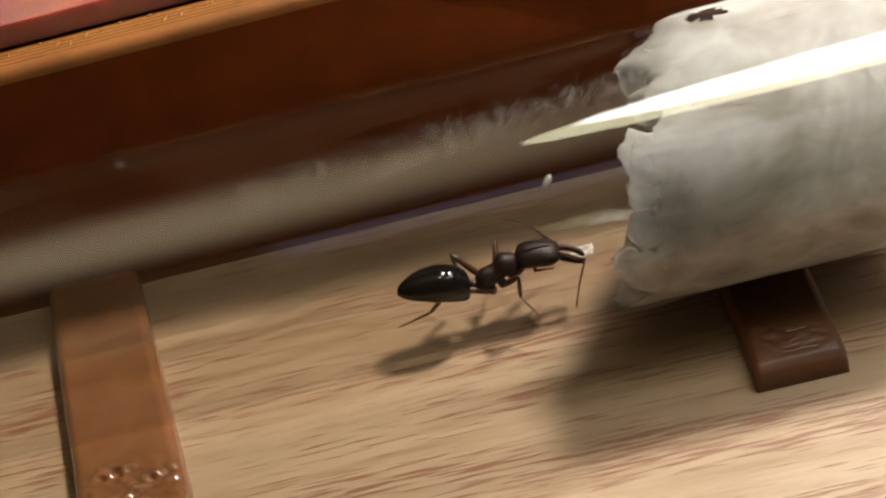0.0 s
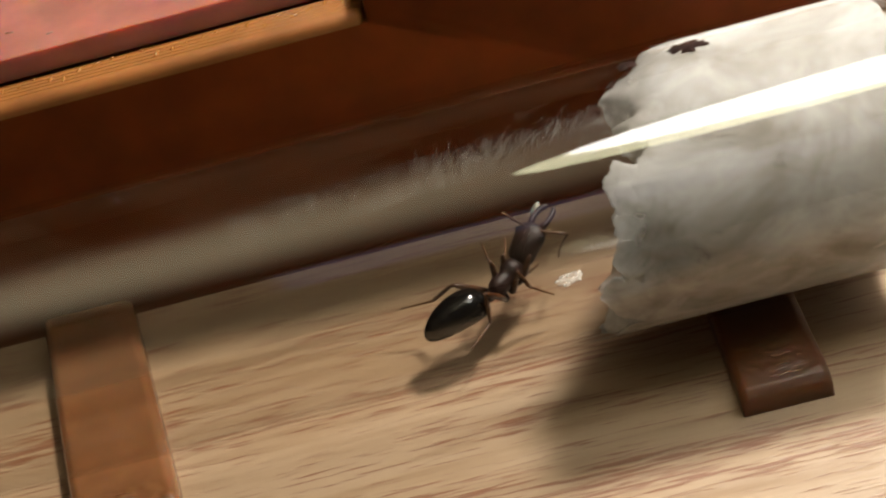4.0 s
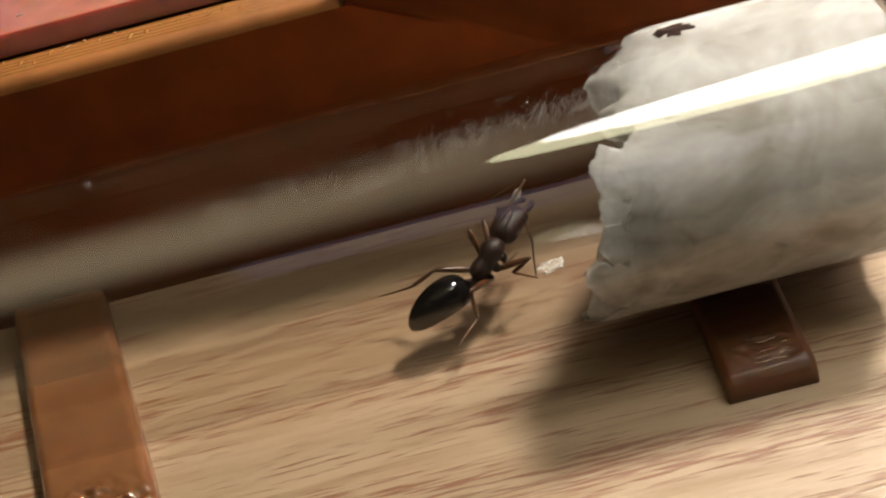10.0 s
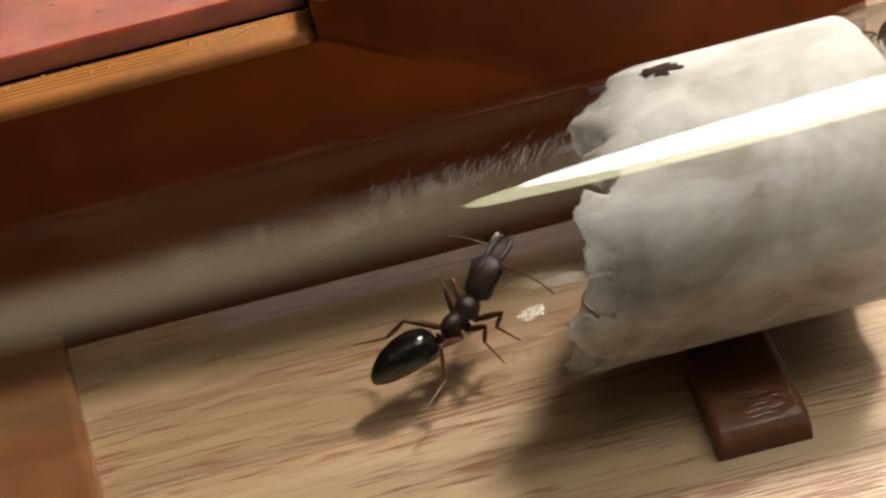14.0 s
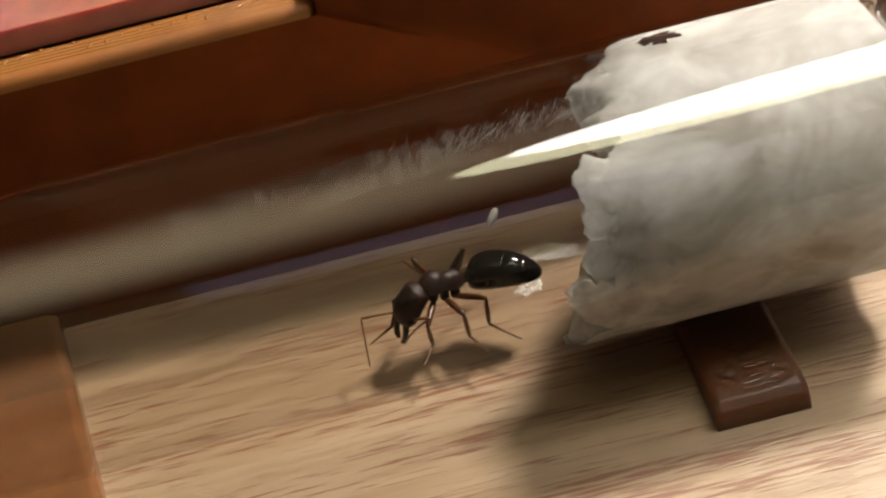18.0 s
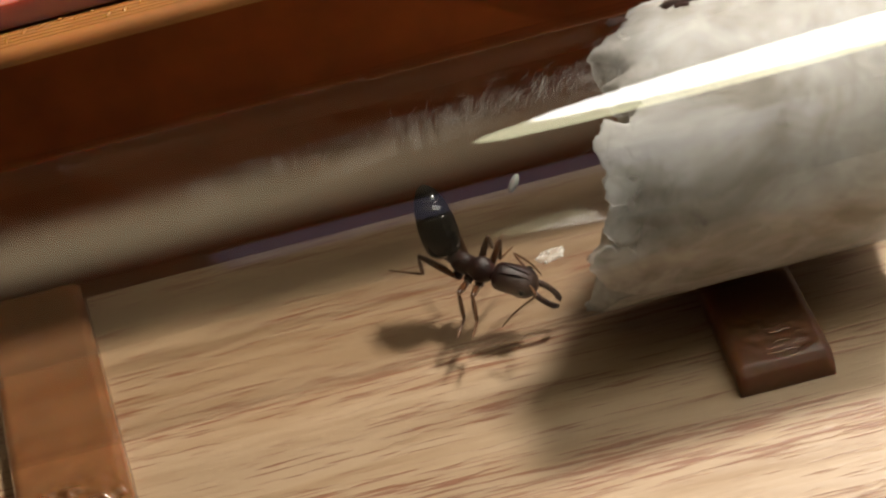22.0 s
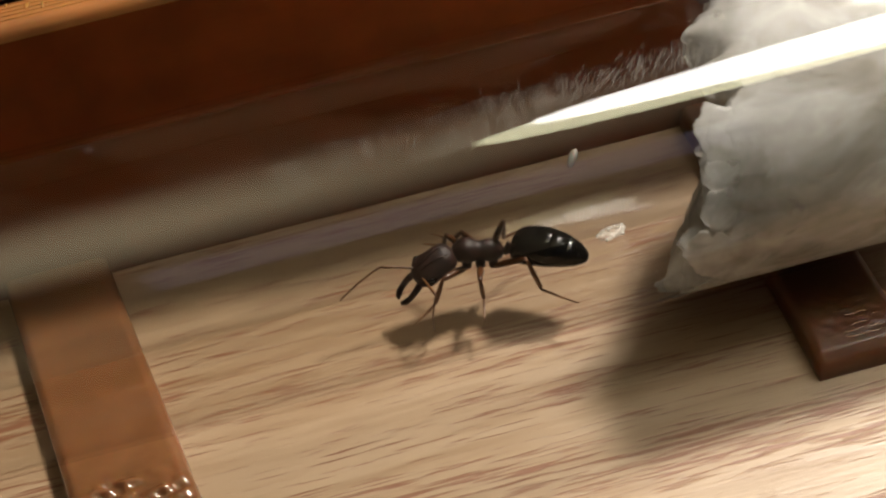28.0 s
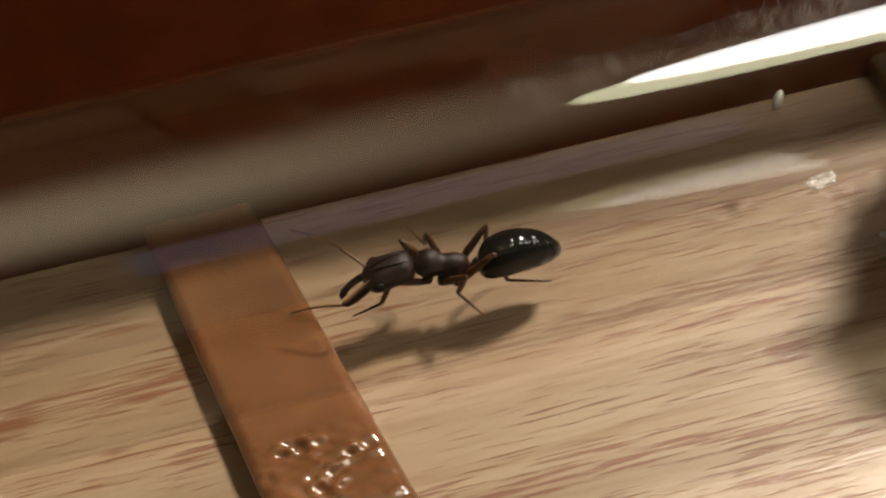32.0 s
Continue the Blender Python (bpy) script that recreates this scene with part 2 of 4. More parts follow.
# Same plastic, darkened for the plug's shadow on the right arm, and less glossy.
DULL_SHADED_ARM = print_material("dull_shaded_caramel_print", (0.11, 0.044, 0.019), 0.5, 0.4, (0, 1, 0), 0.08, 0.35)
COTTON, WISP = cotton_material(), wisp_material()
THIN_COTTON, FIBRE = cotton_material("thin_cotton", True, 0.42, 0.86), cotton_material("cotton_thread", True, 0.3, 0.6)
GLASS = thin_glass("tube_glass", (0.985, 0.98, 0.97), 0.19)
# Weaker mirrors, set to hold back reflections on lower, back and inner glass.
LOW_GLASS = thin_glass("weak_mirror_glass", (0.985, 0.98, 0.97), 0.042, 0.4)
DULL_GLASS = thin_glass("weak_mirror_inner_glass", (0.985, 0.98, 0.97), 0.014, 0.3)
_b = PRINT_ARM.node_tree.nodes["Principled BSDF"]
_b.inputs["Coat Weight"].default_value, _b.inputs["Coat Roughness"].default_value = 0.8, 0.06
WATER = smear_material()
STILL_WATER = thin_glass("still_water", (0.98, 0.975, 0.96))
ACRYLIC = print_material("red_acrylic", (0.36, 0.145, 0.11), 1.0, 0.3, (0, 0, 0), 0.05)
GASTER = chitin("black_chitin", (0.002, 0.002, 0.002), (0.005, 0.005, 0.0048), 0.11, 700, 0.0, 0.05)
BODY = chitin("brown_black_chitin", (0.0045, 0.0011, 0.0008), (0.028, 0.0068, 0.0042), 0.46, 2200, 0.0, 1.0)
LIMB = chitin("brown_leg_chitin", (0.05, 0.019, 0.006), (0.12, 0.05, 0.017), 0.36, 1200)
AMBER = chitin("amber_leg_chitin", (0.026, 0.009, 0.003), (0.075, 0.028, 0.009), 0.32, 1200)
EYE = chitin("eye_black", (0.003, 0.003, 0.003), (0.006, 0.006, 0.006), 0.12)
BROOD, _nt, _b = nodes_of("brood_white", 0.35)
_b.inputs["Base Color"].default_value = (0.22, 0.21, 0.18, 1)
_b.inputs["Subsurface Weight"].default_value, _b.inputs["Subsurface Scale"].default_value = 0.5, 0.0004
CRUMB = print_material("sugar_white", (0.8, 0.8, 0.76), 0.0, 0.12, (0, 0, 0), 0.2)
STAIN = chitin("dark_red_stain", (0.012, 0.003, 0.002), (0.035, 0.009, 0.006), 0.9)


# ---- mesh helpers (millimetres in, metres out) ----
def mesh_object(name, bm, material, parent=None, label="", smooth=True):
    me = bpy.data.meshes.new(name)
    bmesh.ops.recalc_face_normals(bm, faces=bm.faces)
    bmesh.ops.scale(bm, vec=(MM, MM, MM), verts=bm.verts)
    bm.to_mesh(me)
    bm.free()
    me.materials.append(material)
    for p in me.polygons:
        p.use_smooth = smooth
    ob = new(name, me)
    if parent:
        ob.parent = parent
    return tagged(ob, label) if label else ob


def part(name, bm, material, parent, label="", smooth=True):
    return mesh_object(name, bm, material, parent, label, smooth)


def loft(rings, segs=24, bm=None):
    """Closed body through rings of (centre, axis_a, axis_b): ellipses that share their count of points."""
    bm = bm or bmesh.new()
    loops = []
    for c, a, b in rings:
        loops.append([bm.verts.new(Vector(c) + Vector(a) * math.cos(2 * math.pi * k / segs) + Vector(b) * math.sin(2 * math.pi * k / segs)) for k in range(segs)])
    for p, q in zip(loops, loops[1:]):
        for k in range(segs):
            bm.faces.new((p[k], p[(k + 1) % segs], q[(k + 1) % segs], q[k]))
    bm.faces.new(loops[0][::-1])
    bm.faces.new(loops[-1])
    return bm


def body_x(profile, segs=24):
    """A body along x from rows of x, half width, half height, centre height."""
    return loft([((x, 0, zc), (0, ry, 0), (0, 0, rz)) for x, ry, rz, zc in profile], segs)


def tube_along(points, radii, segs=10, bm=None):
    """A tapered tube through points."""
    pts = [Vector(p) for p in points]
    rings = []
    side = None
    for i, p in enumerate(pts):
        d = (pts[min(i + 1, len(pts) - 1)] - pts[max(i - 1, 0)]).normalized()
        if side is None:
            side = d.orthogonal().normalized()
        side = (side - d * side.dot(d)).normalized()
        r = radii[i]
        rings.append((p, side * r, d.cross(side) * r))
    return loft(rings, segs, bm)


def slab(corners, z0, z1, bevel=0.3, segs=3):
    """A slab over a flat outline, with rounded edges."""
    bm = bmesh.new()
    low = [bm.verts.new((x, y, z0)) for x, y in corners]
    high = [bm.verts.new((x, y, z1)) for x, y in corners]
    n = len(corners)
    bm.faces.new(low[::-1])
    bm.faces.new(high)
    for k in range(n):
        bm.faces.new((low[k], low[(k + 1) % n], high[(k + 1) % n], high[k]))
    if bevel:
        bmesh.ops.bevel(bm, geom=list(bm.edges), offset=bevel, segments=segs, affect="EDGES", profile=0.5)
    return bm


# ---- the plan, in millimetres ----
TZ, R_OUT, R_IN = 9.61, 8.0, 7.75
FACE_Y, FACE_TOP, BLOCK_END = 12.75, 18.3, 33.93


# ---- table ----
table = mesh_object("table_top", slab([(-700, -24), (700, -24), (700, 700), (-700, 700)], -28, 0, 0), WOOD, None, "", False)
tagged(table, "pale wooden table top with fine reddish grain", "table", kind="structure")

# ---- the plain room around it ----
PAINT = print_material("warm_paint", (0.5, 0.45, 0.38), 0.0, 0.8, (0, 0, 0), 0.1)


def room():
    def plain(name, x0, x1, y0, y1, z0, z1, label, category):
        ob = mesh_object(name, slab([(x0, y0), (x1, y0), (x1, y1), (x0, y1)], z0, z1, 0), PAINT, None, "", False)
        tagged(ob, label, category, kind="structure")

    plain("floor", -1500, 1500, -1500, 1500, -800, -760, "plain dim floor under the table", "floor")
    plain("ceiling", -1500, 1500, -1500, 1500, 1660, 1700, "plain warm-lit ceiling above the table", "ceiling")
    plain("wall_north", -1500, 1500, 1500, 1540, -760, 1660, "plain dim painted wall", "wall")
    plain("wall_south", -1500, 1500, -1540, -1500, -760, 1660, "plain dim painted wall", "wall")
    plain("wall_east", 1500, 1540, -1500, 1500, -760, 1660, "plain dim painted wall", "wall")
    plain("wall_west", -1540, -1500, -1500, 1500, -760, 1660, "plain dim painted wall", "wall")


room()

# ---- printed nest box with its two cradle arms ----
nest = tagged(new("nest_box"), "orange-brown 3D-printed nest box with cradle arms on the table", "nest box")


def nest_box():
    y0 = FACE_Y
    # one printed piece: a low long part under the lid and a raised end, with rounded edges
    shape = [(-120, 0.0), (BLOCK_END, 0.0), (BLOCK_END, FACE_TOP + 1.5), (1.4, FACE_TOP + 1.5), (1.4, FACE_TOP - 0.9), (-120, FACE_TOP - 0.9)]
    bm = bmesh.new()
    front = [bm.verts.new((x, y0, z)) for x, z in shape]
    back = [bm.verts.new((x, y0 + 60, z)) for x, z in shape]
    bm.faces.new(front)
    bm.faces.new(back[::-1])
    for k in range(6):
        bm.faces.new((front[k], back[k], back[(k + 1) % 6], front[(k + 1) % 6]))
    bmesh.ops.bevel(bm, geom=list(bm.edges), offset=0.04, segments=2, affect="EDGES", profile=0.5)
    part("body", bm, PRINT_SHADED, nest)
    # top slabs in the lighter colour that stands in for light falling there
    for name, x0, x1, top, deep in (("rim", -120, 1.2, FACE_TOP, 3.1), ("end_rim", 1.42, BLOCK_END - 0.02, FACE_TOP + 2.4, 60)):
        part(name, slab([(x0, y0 + 0.015), (x1, y0 + 0.015), (x1, y0 + deep), (x0, y0 + deep)], top - 2.0, top, 0.75, 6), PRINT_LIT, nest, "orange top edge of translucent plastic, coloured lighter as if lit")
    # fine printed lines along the top edge, in its lightened colour
    for k in range(5):
        y = y0 + 0.8 + k * 0.42
        part("print_line", tube_along([(-60 + 10.2 * j, y + 0.04 * math.sin(j * 1.7 + k), FACE_TOP - 0.01) for j in range(7)], [0.05] * 7, 6), PRINT_LIT, nest)
    # little printing beads on the rim
    rng = random.Random(4)
    me = None
    for k in range(44):
        x = -42 + k * 1.0 + rng.uniform(-0.1, 0.1)
        if me is None:
            bm = bmesh.new()
            bmesh.ops.create_icosphere(bm, subdivisions=2, radius=1.0)
            ob = part("bead", bm, PRINT_BEAD, nest)
            me = ob.data
        else:
            ob = new("bead", me)
            ob.parent = nest
        ob.location = mm(x, y0 + 1.9 + rng.uniform(-0.5, 0.6), FACE_TOP + 0.02)
        ob.scale = (0.07 + rng.random() * 0.09, 0.14 + rng.random() * 0.28, 0.07 + rng.random() * 0.05)
        ob.rotation_euler = (0, 0, rng.uniform(-0.9, 0.1))


def arm(x_near, x_far, w, y_near, lumps, ribs, material, label):
    """A flat arm that runs out from the box under the tube; its end is rounded and ribbed."""
    y_far = FACE_Y + 0.5
    prof = [(y_far, 1.45), (10, 1.45), (5, 1.45), (0, 1.5), (-3, 1.5), (-5.5, 1.55), (y_near + 1.6, 1.6), (y_near + 0.7, 1.45), (y_near + 0.2, 1.05), (y_near, 0.5), (y_near, 0.0)]
    bm = bmesh.new()
    rows, across = [], 36
    stations = [y_far, 10, 5, 0, -3] + [-4.5 - 0.13 * k for k in range(int((-4.5 - y_near) / 0.13) + 1)] + [y_near]
    for y in stations:
        k = max(j for j in range(len(prof) - 1) if prof[j][0] >= y)
        (ya, za), (yb, zb) = prof[k], prof[min(k + 1, len(prof) - 2)]
        z = za if ya == yb else za + (zb - za) * (ya - y) / (ya - yb)
        f = (y - y_near) / (y_far - y_near)
        xc = x_near + (x_far - x_near) * f
        wet = min(1.0, max(0.0, (-4.9 - y) / 1.2)) * lumps
        row = []
        for j in range(across + 1):
            s = 2 * j / across - 1
            x = xc + s * w / 2 + 0.05 * noise.noise(Vector((3 * s, y * 0.8, x_near)))
            mid = max(0.0, 1 - abs(s) ** 4)
            patch = min(1.0, max(0.15, 0.6 + 1.6 * noise.noise(Vector((x * 0.5, y * 0.6, 8.0)))))
            relief = patch * (0.5 * noise.noise(Vector((x * 1.5 + y * 1.1, y * 1.9 - x * 0.7, 1.0))) + 0.05 * noise.noise(Vector((x * 3, y * 4.0, 3.0))))
            row.append(bm.verts.new((x, y, max(0.0, z - 0.3 * max(0.0, abs(s) - 0.86) / 0.14 + wet * mid * relief))))
        rows.append(row)
    rows.append([bm.verts.new((v.co.x, y_near, 0.0)) for v in rows[-1]])
    for p, q in zip(rows, rows[1:]):
        for j in range(across):
            bm.faces.new((p[j], p[j + 1], q[j + 1], q[j]))
    for j in (0, across):
        low = [bm.verts.new((r[j].co.x, r[j].co.y, 0.0)) for r in rows[:-1]] + [rows[-1][j]]
        for i in range(len(rows) - 1):
            f = (rows[i][j], rows[i + 1][j], low[i + 1], low[i])
            bm.faces.new(f if len(set(f)) == 4 else (rows[i][j], rows[i + 1][j], low[i]))
    ob = part("cradle_arm", bm, material, nest, label)
    # thin printed ribs across the end
    rng = random.Random(int(abs(x_near)))
    for k in range(ribs):
        y = y_near + 0.75 + k * 0.36
        f = (y - y_near) / (y_far - y_near)
        xc = x_near + (x_far - x_near) * f
        z = 1.5 if k else 1.36
        a, b_ = rng.uniform(-0.2, 0.05), rng.uniform(0.2, 0.4)
        pts = [(xc + w * (a + (b_ - a) * j / 6), y + 0.05 * math.sin(j * 2.1 + k), z + 0.05 + rng.uniform(-0.02, 0.03)) for j in range(7)]
        part("rib", tube_along(pts, [0.02, 0.04, 0.05, 0.045, 0.05, 0.04, 0.02], 6), PRINT_ARM, ob)


nest_box()
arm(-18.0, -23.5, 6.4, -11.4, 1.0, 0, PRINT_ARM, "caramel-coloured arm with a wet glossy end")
arm(19.1, 19.6, 5.1, -9.9, 0.25, 7, DULL_SHADED_ARM, "caramel-coloured arm with a ribbed end, coloured darker for the shadow it lies in")

lid = tagged(new("lid"), "dull red acrylic cover plate on the nest box", "lid")
part("plate", slab([(-118, FACE_Y + 3.2), (0.9, FACE_Y + 3.2), (0.9, FACE_Y + 58), (-118, FACE_Y + 58)], FACE_TOP - 0.14, FACE_TOP + 1.5, 0.12), ACRYLIC, lid)
rng = random.Random(9)
for k in range(9):
    x, y = -34 + k * 3.9 + rng.uniform(-1, 1), FACE_Y + 4.5 + rng.uniform(0, 5)
    part("scratch", tube_along([(x, y, FACE_TOP + 1.5), (x + 0.2 + 0.5 * rng.random(), y + rng.uniform(-0.2, 0.1), FACE_TOP + 1.52)], [0.07, 0.04], 5), BROOD, lid, "pale scuff")


# ---- glass tube with water behind the cotton ----
def ring(bm, x, r, segs=128):
    return [bm.verts.new((x, r * math.cos(2 * math.pi * k / segs), TZ + r * math.sin(2 * math.pi * k / segs))) for k in range(segs)]


def shell(bm, loops):
    for p, q in zip(loops, loops[1:]):
        for k in range(len(p)):
            bm.faces.new((p[k], p[(k + 1) % len(p)], q[(k + 1) % len(p)], q[k]))


def glass_tube():
    tube = tagged(new("test_tube"), "clear glass test tube lying in printed cradle arms", "test tube")
    bm = bmesh.new()
    outside = [ring(bm, x, R_OUT) for x in (-75, -50, -25, 0, 25, 50, 75)]
    shell(bm, outside)
    wall = part("wall", bm, GLASS, tube)
    wall.data.materials.append(LOW_GLASS)
    for p in wall.data.polygons:
        p.material_index = int(p.center.z < (TZ + 2.2) * MM or p.center.y > 1.5 * MM)
    bm = bmesh.new()
    shell(bm, [ring(bm, x, R_IN) for x in (75, 50, 25, 0, -25, -50, -75)])
    part("inner_wall", bm, DULL_GLASS, tube, "inner side of the glass, set to mirror weakly").visible_shadow = False
    bm = bmesh.new()
    angles = (0.0, 0.3, 0.6, 0.9, 1.2, 1.5)
    dome = [ring(bm, 75 + R_OUT * math.sin(a), R_OUT * math.cos(a)) for a in angles]
    inner = [ring(bm, 75 + R_IN * math.sin(a), R_IN * math.cos(a)) for a in angles]
    for loops in (dome, inner):
        shell(bm, loops)
        bm.faces.new(loops[-1])
    part("rounded_end", bm, GLASS, tube)
    bm = bmesh.new()
    mid = (R_IN + R_OUT) / 2
    lip = [ring(bm, -75 + 0.3 * math.cos(a), mid + 0.35 * math.sin(a)) for a in [math.pi * k / 5 for k in range(10)]]
    shell(bm, lip + [lip[0]])
    part("mouth_lip", bm, GLASS, tube, "fire-rounded glass lip")
    return tube


tube = glass_tube()


def water_body():
    bm = bmesh.new()
    r = R_IN - 0.05
    loops = [ring(bm, x, rr, 64) for x, rr in ((29.6, 5.6), (29.3, 6.6), (29.2, r), (40, r), (60, r), (74, r), (79, 5.2))]
    shell(bm, loops)
    bm.faces.new(loops[0])
    bm.faces.new(loops[-1])
    ob = tagged(mesh_object("water", bm, STILL_WATER), "clear water held back by the cotton plug", "water")
    bm = bmesh.new()
    bmesh.ops.create_uvsphere(bm, u_segments=32, v_segments=16, radius=1.0, matrix=Matrix.Translation((37.2, 2.2, TZ + 5.1)) @ Matrix.Diagonal((7.0, 3.6, 1.9, 1)))
    air = tagged(mesh_object("air_bubble", bm, clear_material("air_in_water", 0.84)), "large air bubble in the water under the glass", "bubble")
    bm = bmesh.new()
    bmesh.ops.create_uvsphere(bm, u_segments=20, v_segments=12, radius=1.0, matrix=Matrix.Translation((28.4, 0.6, TZ + 7.0)) @ Matrix.Diagonal((0.95, 0.5, 0.3, 1)))
    small = tagged(mesh_object("air_bubble", bm, bpy.data.materials["air_in_water"]), "small air bubble beside the cotton plug", "bubble")
    for o in (air, small):
        o.visible_shadow = False


water_body()


# ---- cotton plug ----
def cotton_plug():
    plug = tagged(new("cotton_plug"), "damp white cotton wool plug inside the glass tube", "cotton plug")
    segs = 200

    def left_end(a):
        """Where the ragged front of the plug begins, by the angle round the tube (0 is the back, 90 the top)."""
        d = Vector((math.cos(a), math.sin(a), 0))
        lobes = 1.5 * noise.noise(d * 1.7 + Vector((3.1, 0, 0))) + 1.7 * noise.noise(d * 4.3 + Vector((0, 7.7, 0))) + 0.7 * noise.noise(d * 8.5) + 0.55 * abs(noise.noise(d * 13.0 + Vector((0, 0, 4.0))))
        low = max(0.0, math.cos(a - radians(247)))
        near = max(0.0, math.cos(a - radians(178)))
        far = max(0.0, math.cos(a - radians(355)))
        return 14.4 + 4.5 * far - 3.0 * low ** 5 - 1.7 * near ** 1.5 + 1.25 * lobes

    def layer(name, r_max, lump, start, material, steps=(0.14, 0.19, 0.25, 0.31, 0.38, 0.45, 0.52, 0.6, 0.68, 0.76, 0.84, 0.91, 0.96)):
        bm = bmesh.new()
        loops = []
        stations = [(0.0, 0.10, 1.0), (0.0, 0.30, 0.8), (0.0, 0.5, 0.5), (0.0, 0.66, 0.28), (0.0, 0.78, 0.1), (0.0, 0.87, 0.0), (0.0, 0.94, 0.1), (0.0, 0.98, 0.45), (0.0, 1.0, 1.1)]
        stations += [(f, 1.0, 0) for f in steps] + [(1.0, 0.93, 0), (1.02, 0.7, 0), (1.03, 0.3, 0)]
        for f, rr, inset in stations:
            loop = []
            for k in range(segs):
                a = 2 * math.pi * k / segs
                x0 = left_end(a) + start
                end = 28.7 + 0.8 * noise.noise(Vector((math.cos(a) * 2, math.sin(a) * 2, 5)))
                x = 13.8 + (x0 - 13.8) * rr + inset if f == 0 else x0 + 1.1 + (end - x0 - 1.1) * f
                p = Vector((x, math.cos(a) * r_max * rr, math.sin(a) * r_max * rr))
                dent = max(0.0, noise.fractal(p * 0.42, 1.0, 2.0, 4) + 0.15) * lump
                if f == 0:
                    p.x += 0.5 * noise.noise(p * 1.1) + 0.12 * noise.noise(p * 3.1)
                r = r_max * rr - (dent if rr > 0.9 else -0.5 * noise.noise(p * 0.9))
                loop.append(bm.verts.new((p.x, math.cos(a) * r, TZ + math.sin(a) * r)))
            loops.append(loop)
        shell(bm, loops)
        bm.faces.new(loops[0])
        bm.faces.new(loops[-1])
        return part(name, bm, material, plug)

    layer("wad", R_IN - 0.12, 0.06, 1.2, COTTON)
    veil = layer("veil", R_IN - 0.05, 0.01, -0.1, THIN_COTTON)
    veil.visible_shadow = False
    veil["label"] = "thin see-through outer fibres"
    # thin scalloped lobes of cotton pressed against the glass along the ragged front
    rng = random.Random(21)
    for k in range(30):
        a = radians(rng.uniform(115, 265))
        size = rng.uniform(0.5, 1.3)
        c = left_end(a) + rng.uniform(0.25, 1.3)
        deep = rng.uniform(0.05, 0.09)
        b2 = bmesh.new()
        n = 48
        rings = []
        for f, lift in ((0.12, 0.0), (0.45, 0.0), (0.75, 0.0), (0.93, 0.02), (1.0, 0.09), (0.93, 0.2), (0.7, 0.36), (0.4, 0.46), (0.12, 0.5)):
            loop = []
            for j in range(n):
                th = 2 * math.pi * j / n
                d = Vector((math.cos(th), math.sin(th), k * 1.7))
                r = size * f * (1 + 0.38 * noise.noise(d * 1.4) + 0.16 * abs(noise.noise(d * 4.2)) + 0.05 * noise.noise(d * 11))
                rr = R_IN - deep - 0.55 * lift * size
                an = a + r * math.sin(th) / 7.0
                loop.append(b2.verts.new((c + r * 0.9 * math.cos(th), math.cos(an) * rr, TZ + math.sin(an) * rr)))
            rings.append(loop)
        shell(b2, rings)
        b2.faces.new(rings[0])
        b2.faces.new(rings[-1])
        part("tuft", b2, THIN_COTTON, plug).visible_shadow = False
    # fine strands that curl against the glass and reach out of the ragged front
    b3 = bmesh.new()
    for k in range(320):
        a = radians(rng.uniform(95, 265)) if rng.random() < 0.7 else radians(rng.uniform(40, 330))
        x = left_end(a) + abs(rng.gauss(0, 2.4)) - 0.3
        if x > 28.2:
            continue
        turn, way, step = rng.uniform(-0.6, 0.6), rng.uniform(0, 6.28), rng.uniform(0.1, 0.34)
        pts = []
        for j in range(10):
            rr = R_IN - 0.045
            pts.append((x, math.cos(a) * rr, TZ + math.sin(a) * rr))
            way += turn + rng.uniform(-0.15, 0.15)
            x += step * math.cos(way)
            a += step * math.sin(way) / 7.7
        w = rng.uniform(0.003, 0.008)
        tube_along(pts, [w * 0.4] + [w] * 8 + [w * 0.4], 3, b3)
    tagged(part("strands", b3, FIBRE, plug), kind="stuff").visible_shadow = False


cotton_plug()


# ---- marks on the inside of the glass ----
def wall_point(x, degrees, r):
    return Vector((x, math.cos(radians(degrees)) * r, TZ + math.sin(radians(degrees)) * r))


def streaks():
    """Fine cotton lint and dried streaks drawn along the upper wall of the tube."""
    rng = random.Random(5)
    bm = bmesh.new()
    for k in range(650):
        x = 14.0 - abs(rng.gauss(0, 6.0))
        deg = rng.gauss(111 + (13 - x) * 0.45, 3.5)
        n = rng.uniform(0.1, 0.75)
        lean = rng.uniform(1, 6)
        pts = [wall_point(x + n * j / 5, deg - lean * j / 5 + rng.uniform(-0.5, 0.5), R_IN - 0.035) for j in range(6)]
        w = rng.uniform(0.003, 0.009)
        tube_along(pts, [w * 0.3, w, w, w, w * 0.8, w * 0.2], 4, bm)
    ob = tagged(mesh_object("lint_streaks", bm, WISP), "fine white lint streaks inside the glass", "lint", kind="stuff")
    ob.visible_shadow = False


streaks()


def smudge():
    bm = bmesh.new()
    rows = [[bm.verts.new(wall_point(-8 + k * 0.7, 102 + (13 - (-8 + k * 0.7)) * 0.4 + 2.0 * noise.noise(Vector((k * 0.3, 0, 0))) + 3.2 * j, R_IN - 0.02)) for j in range(6)] for k in range(33)]
    for p, q in zip(rows, rows[1:]):
        for j in range(5):
            bm.faces.new((p[j], p[j + 1], q[j + 1], q[j]))
    ob = tagged(mesh_object("smudge", bm, smudge_material()), "faint milky smear on the inside of the glass", "smudge")
    ob.visible_shadow = False


smudge()


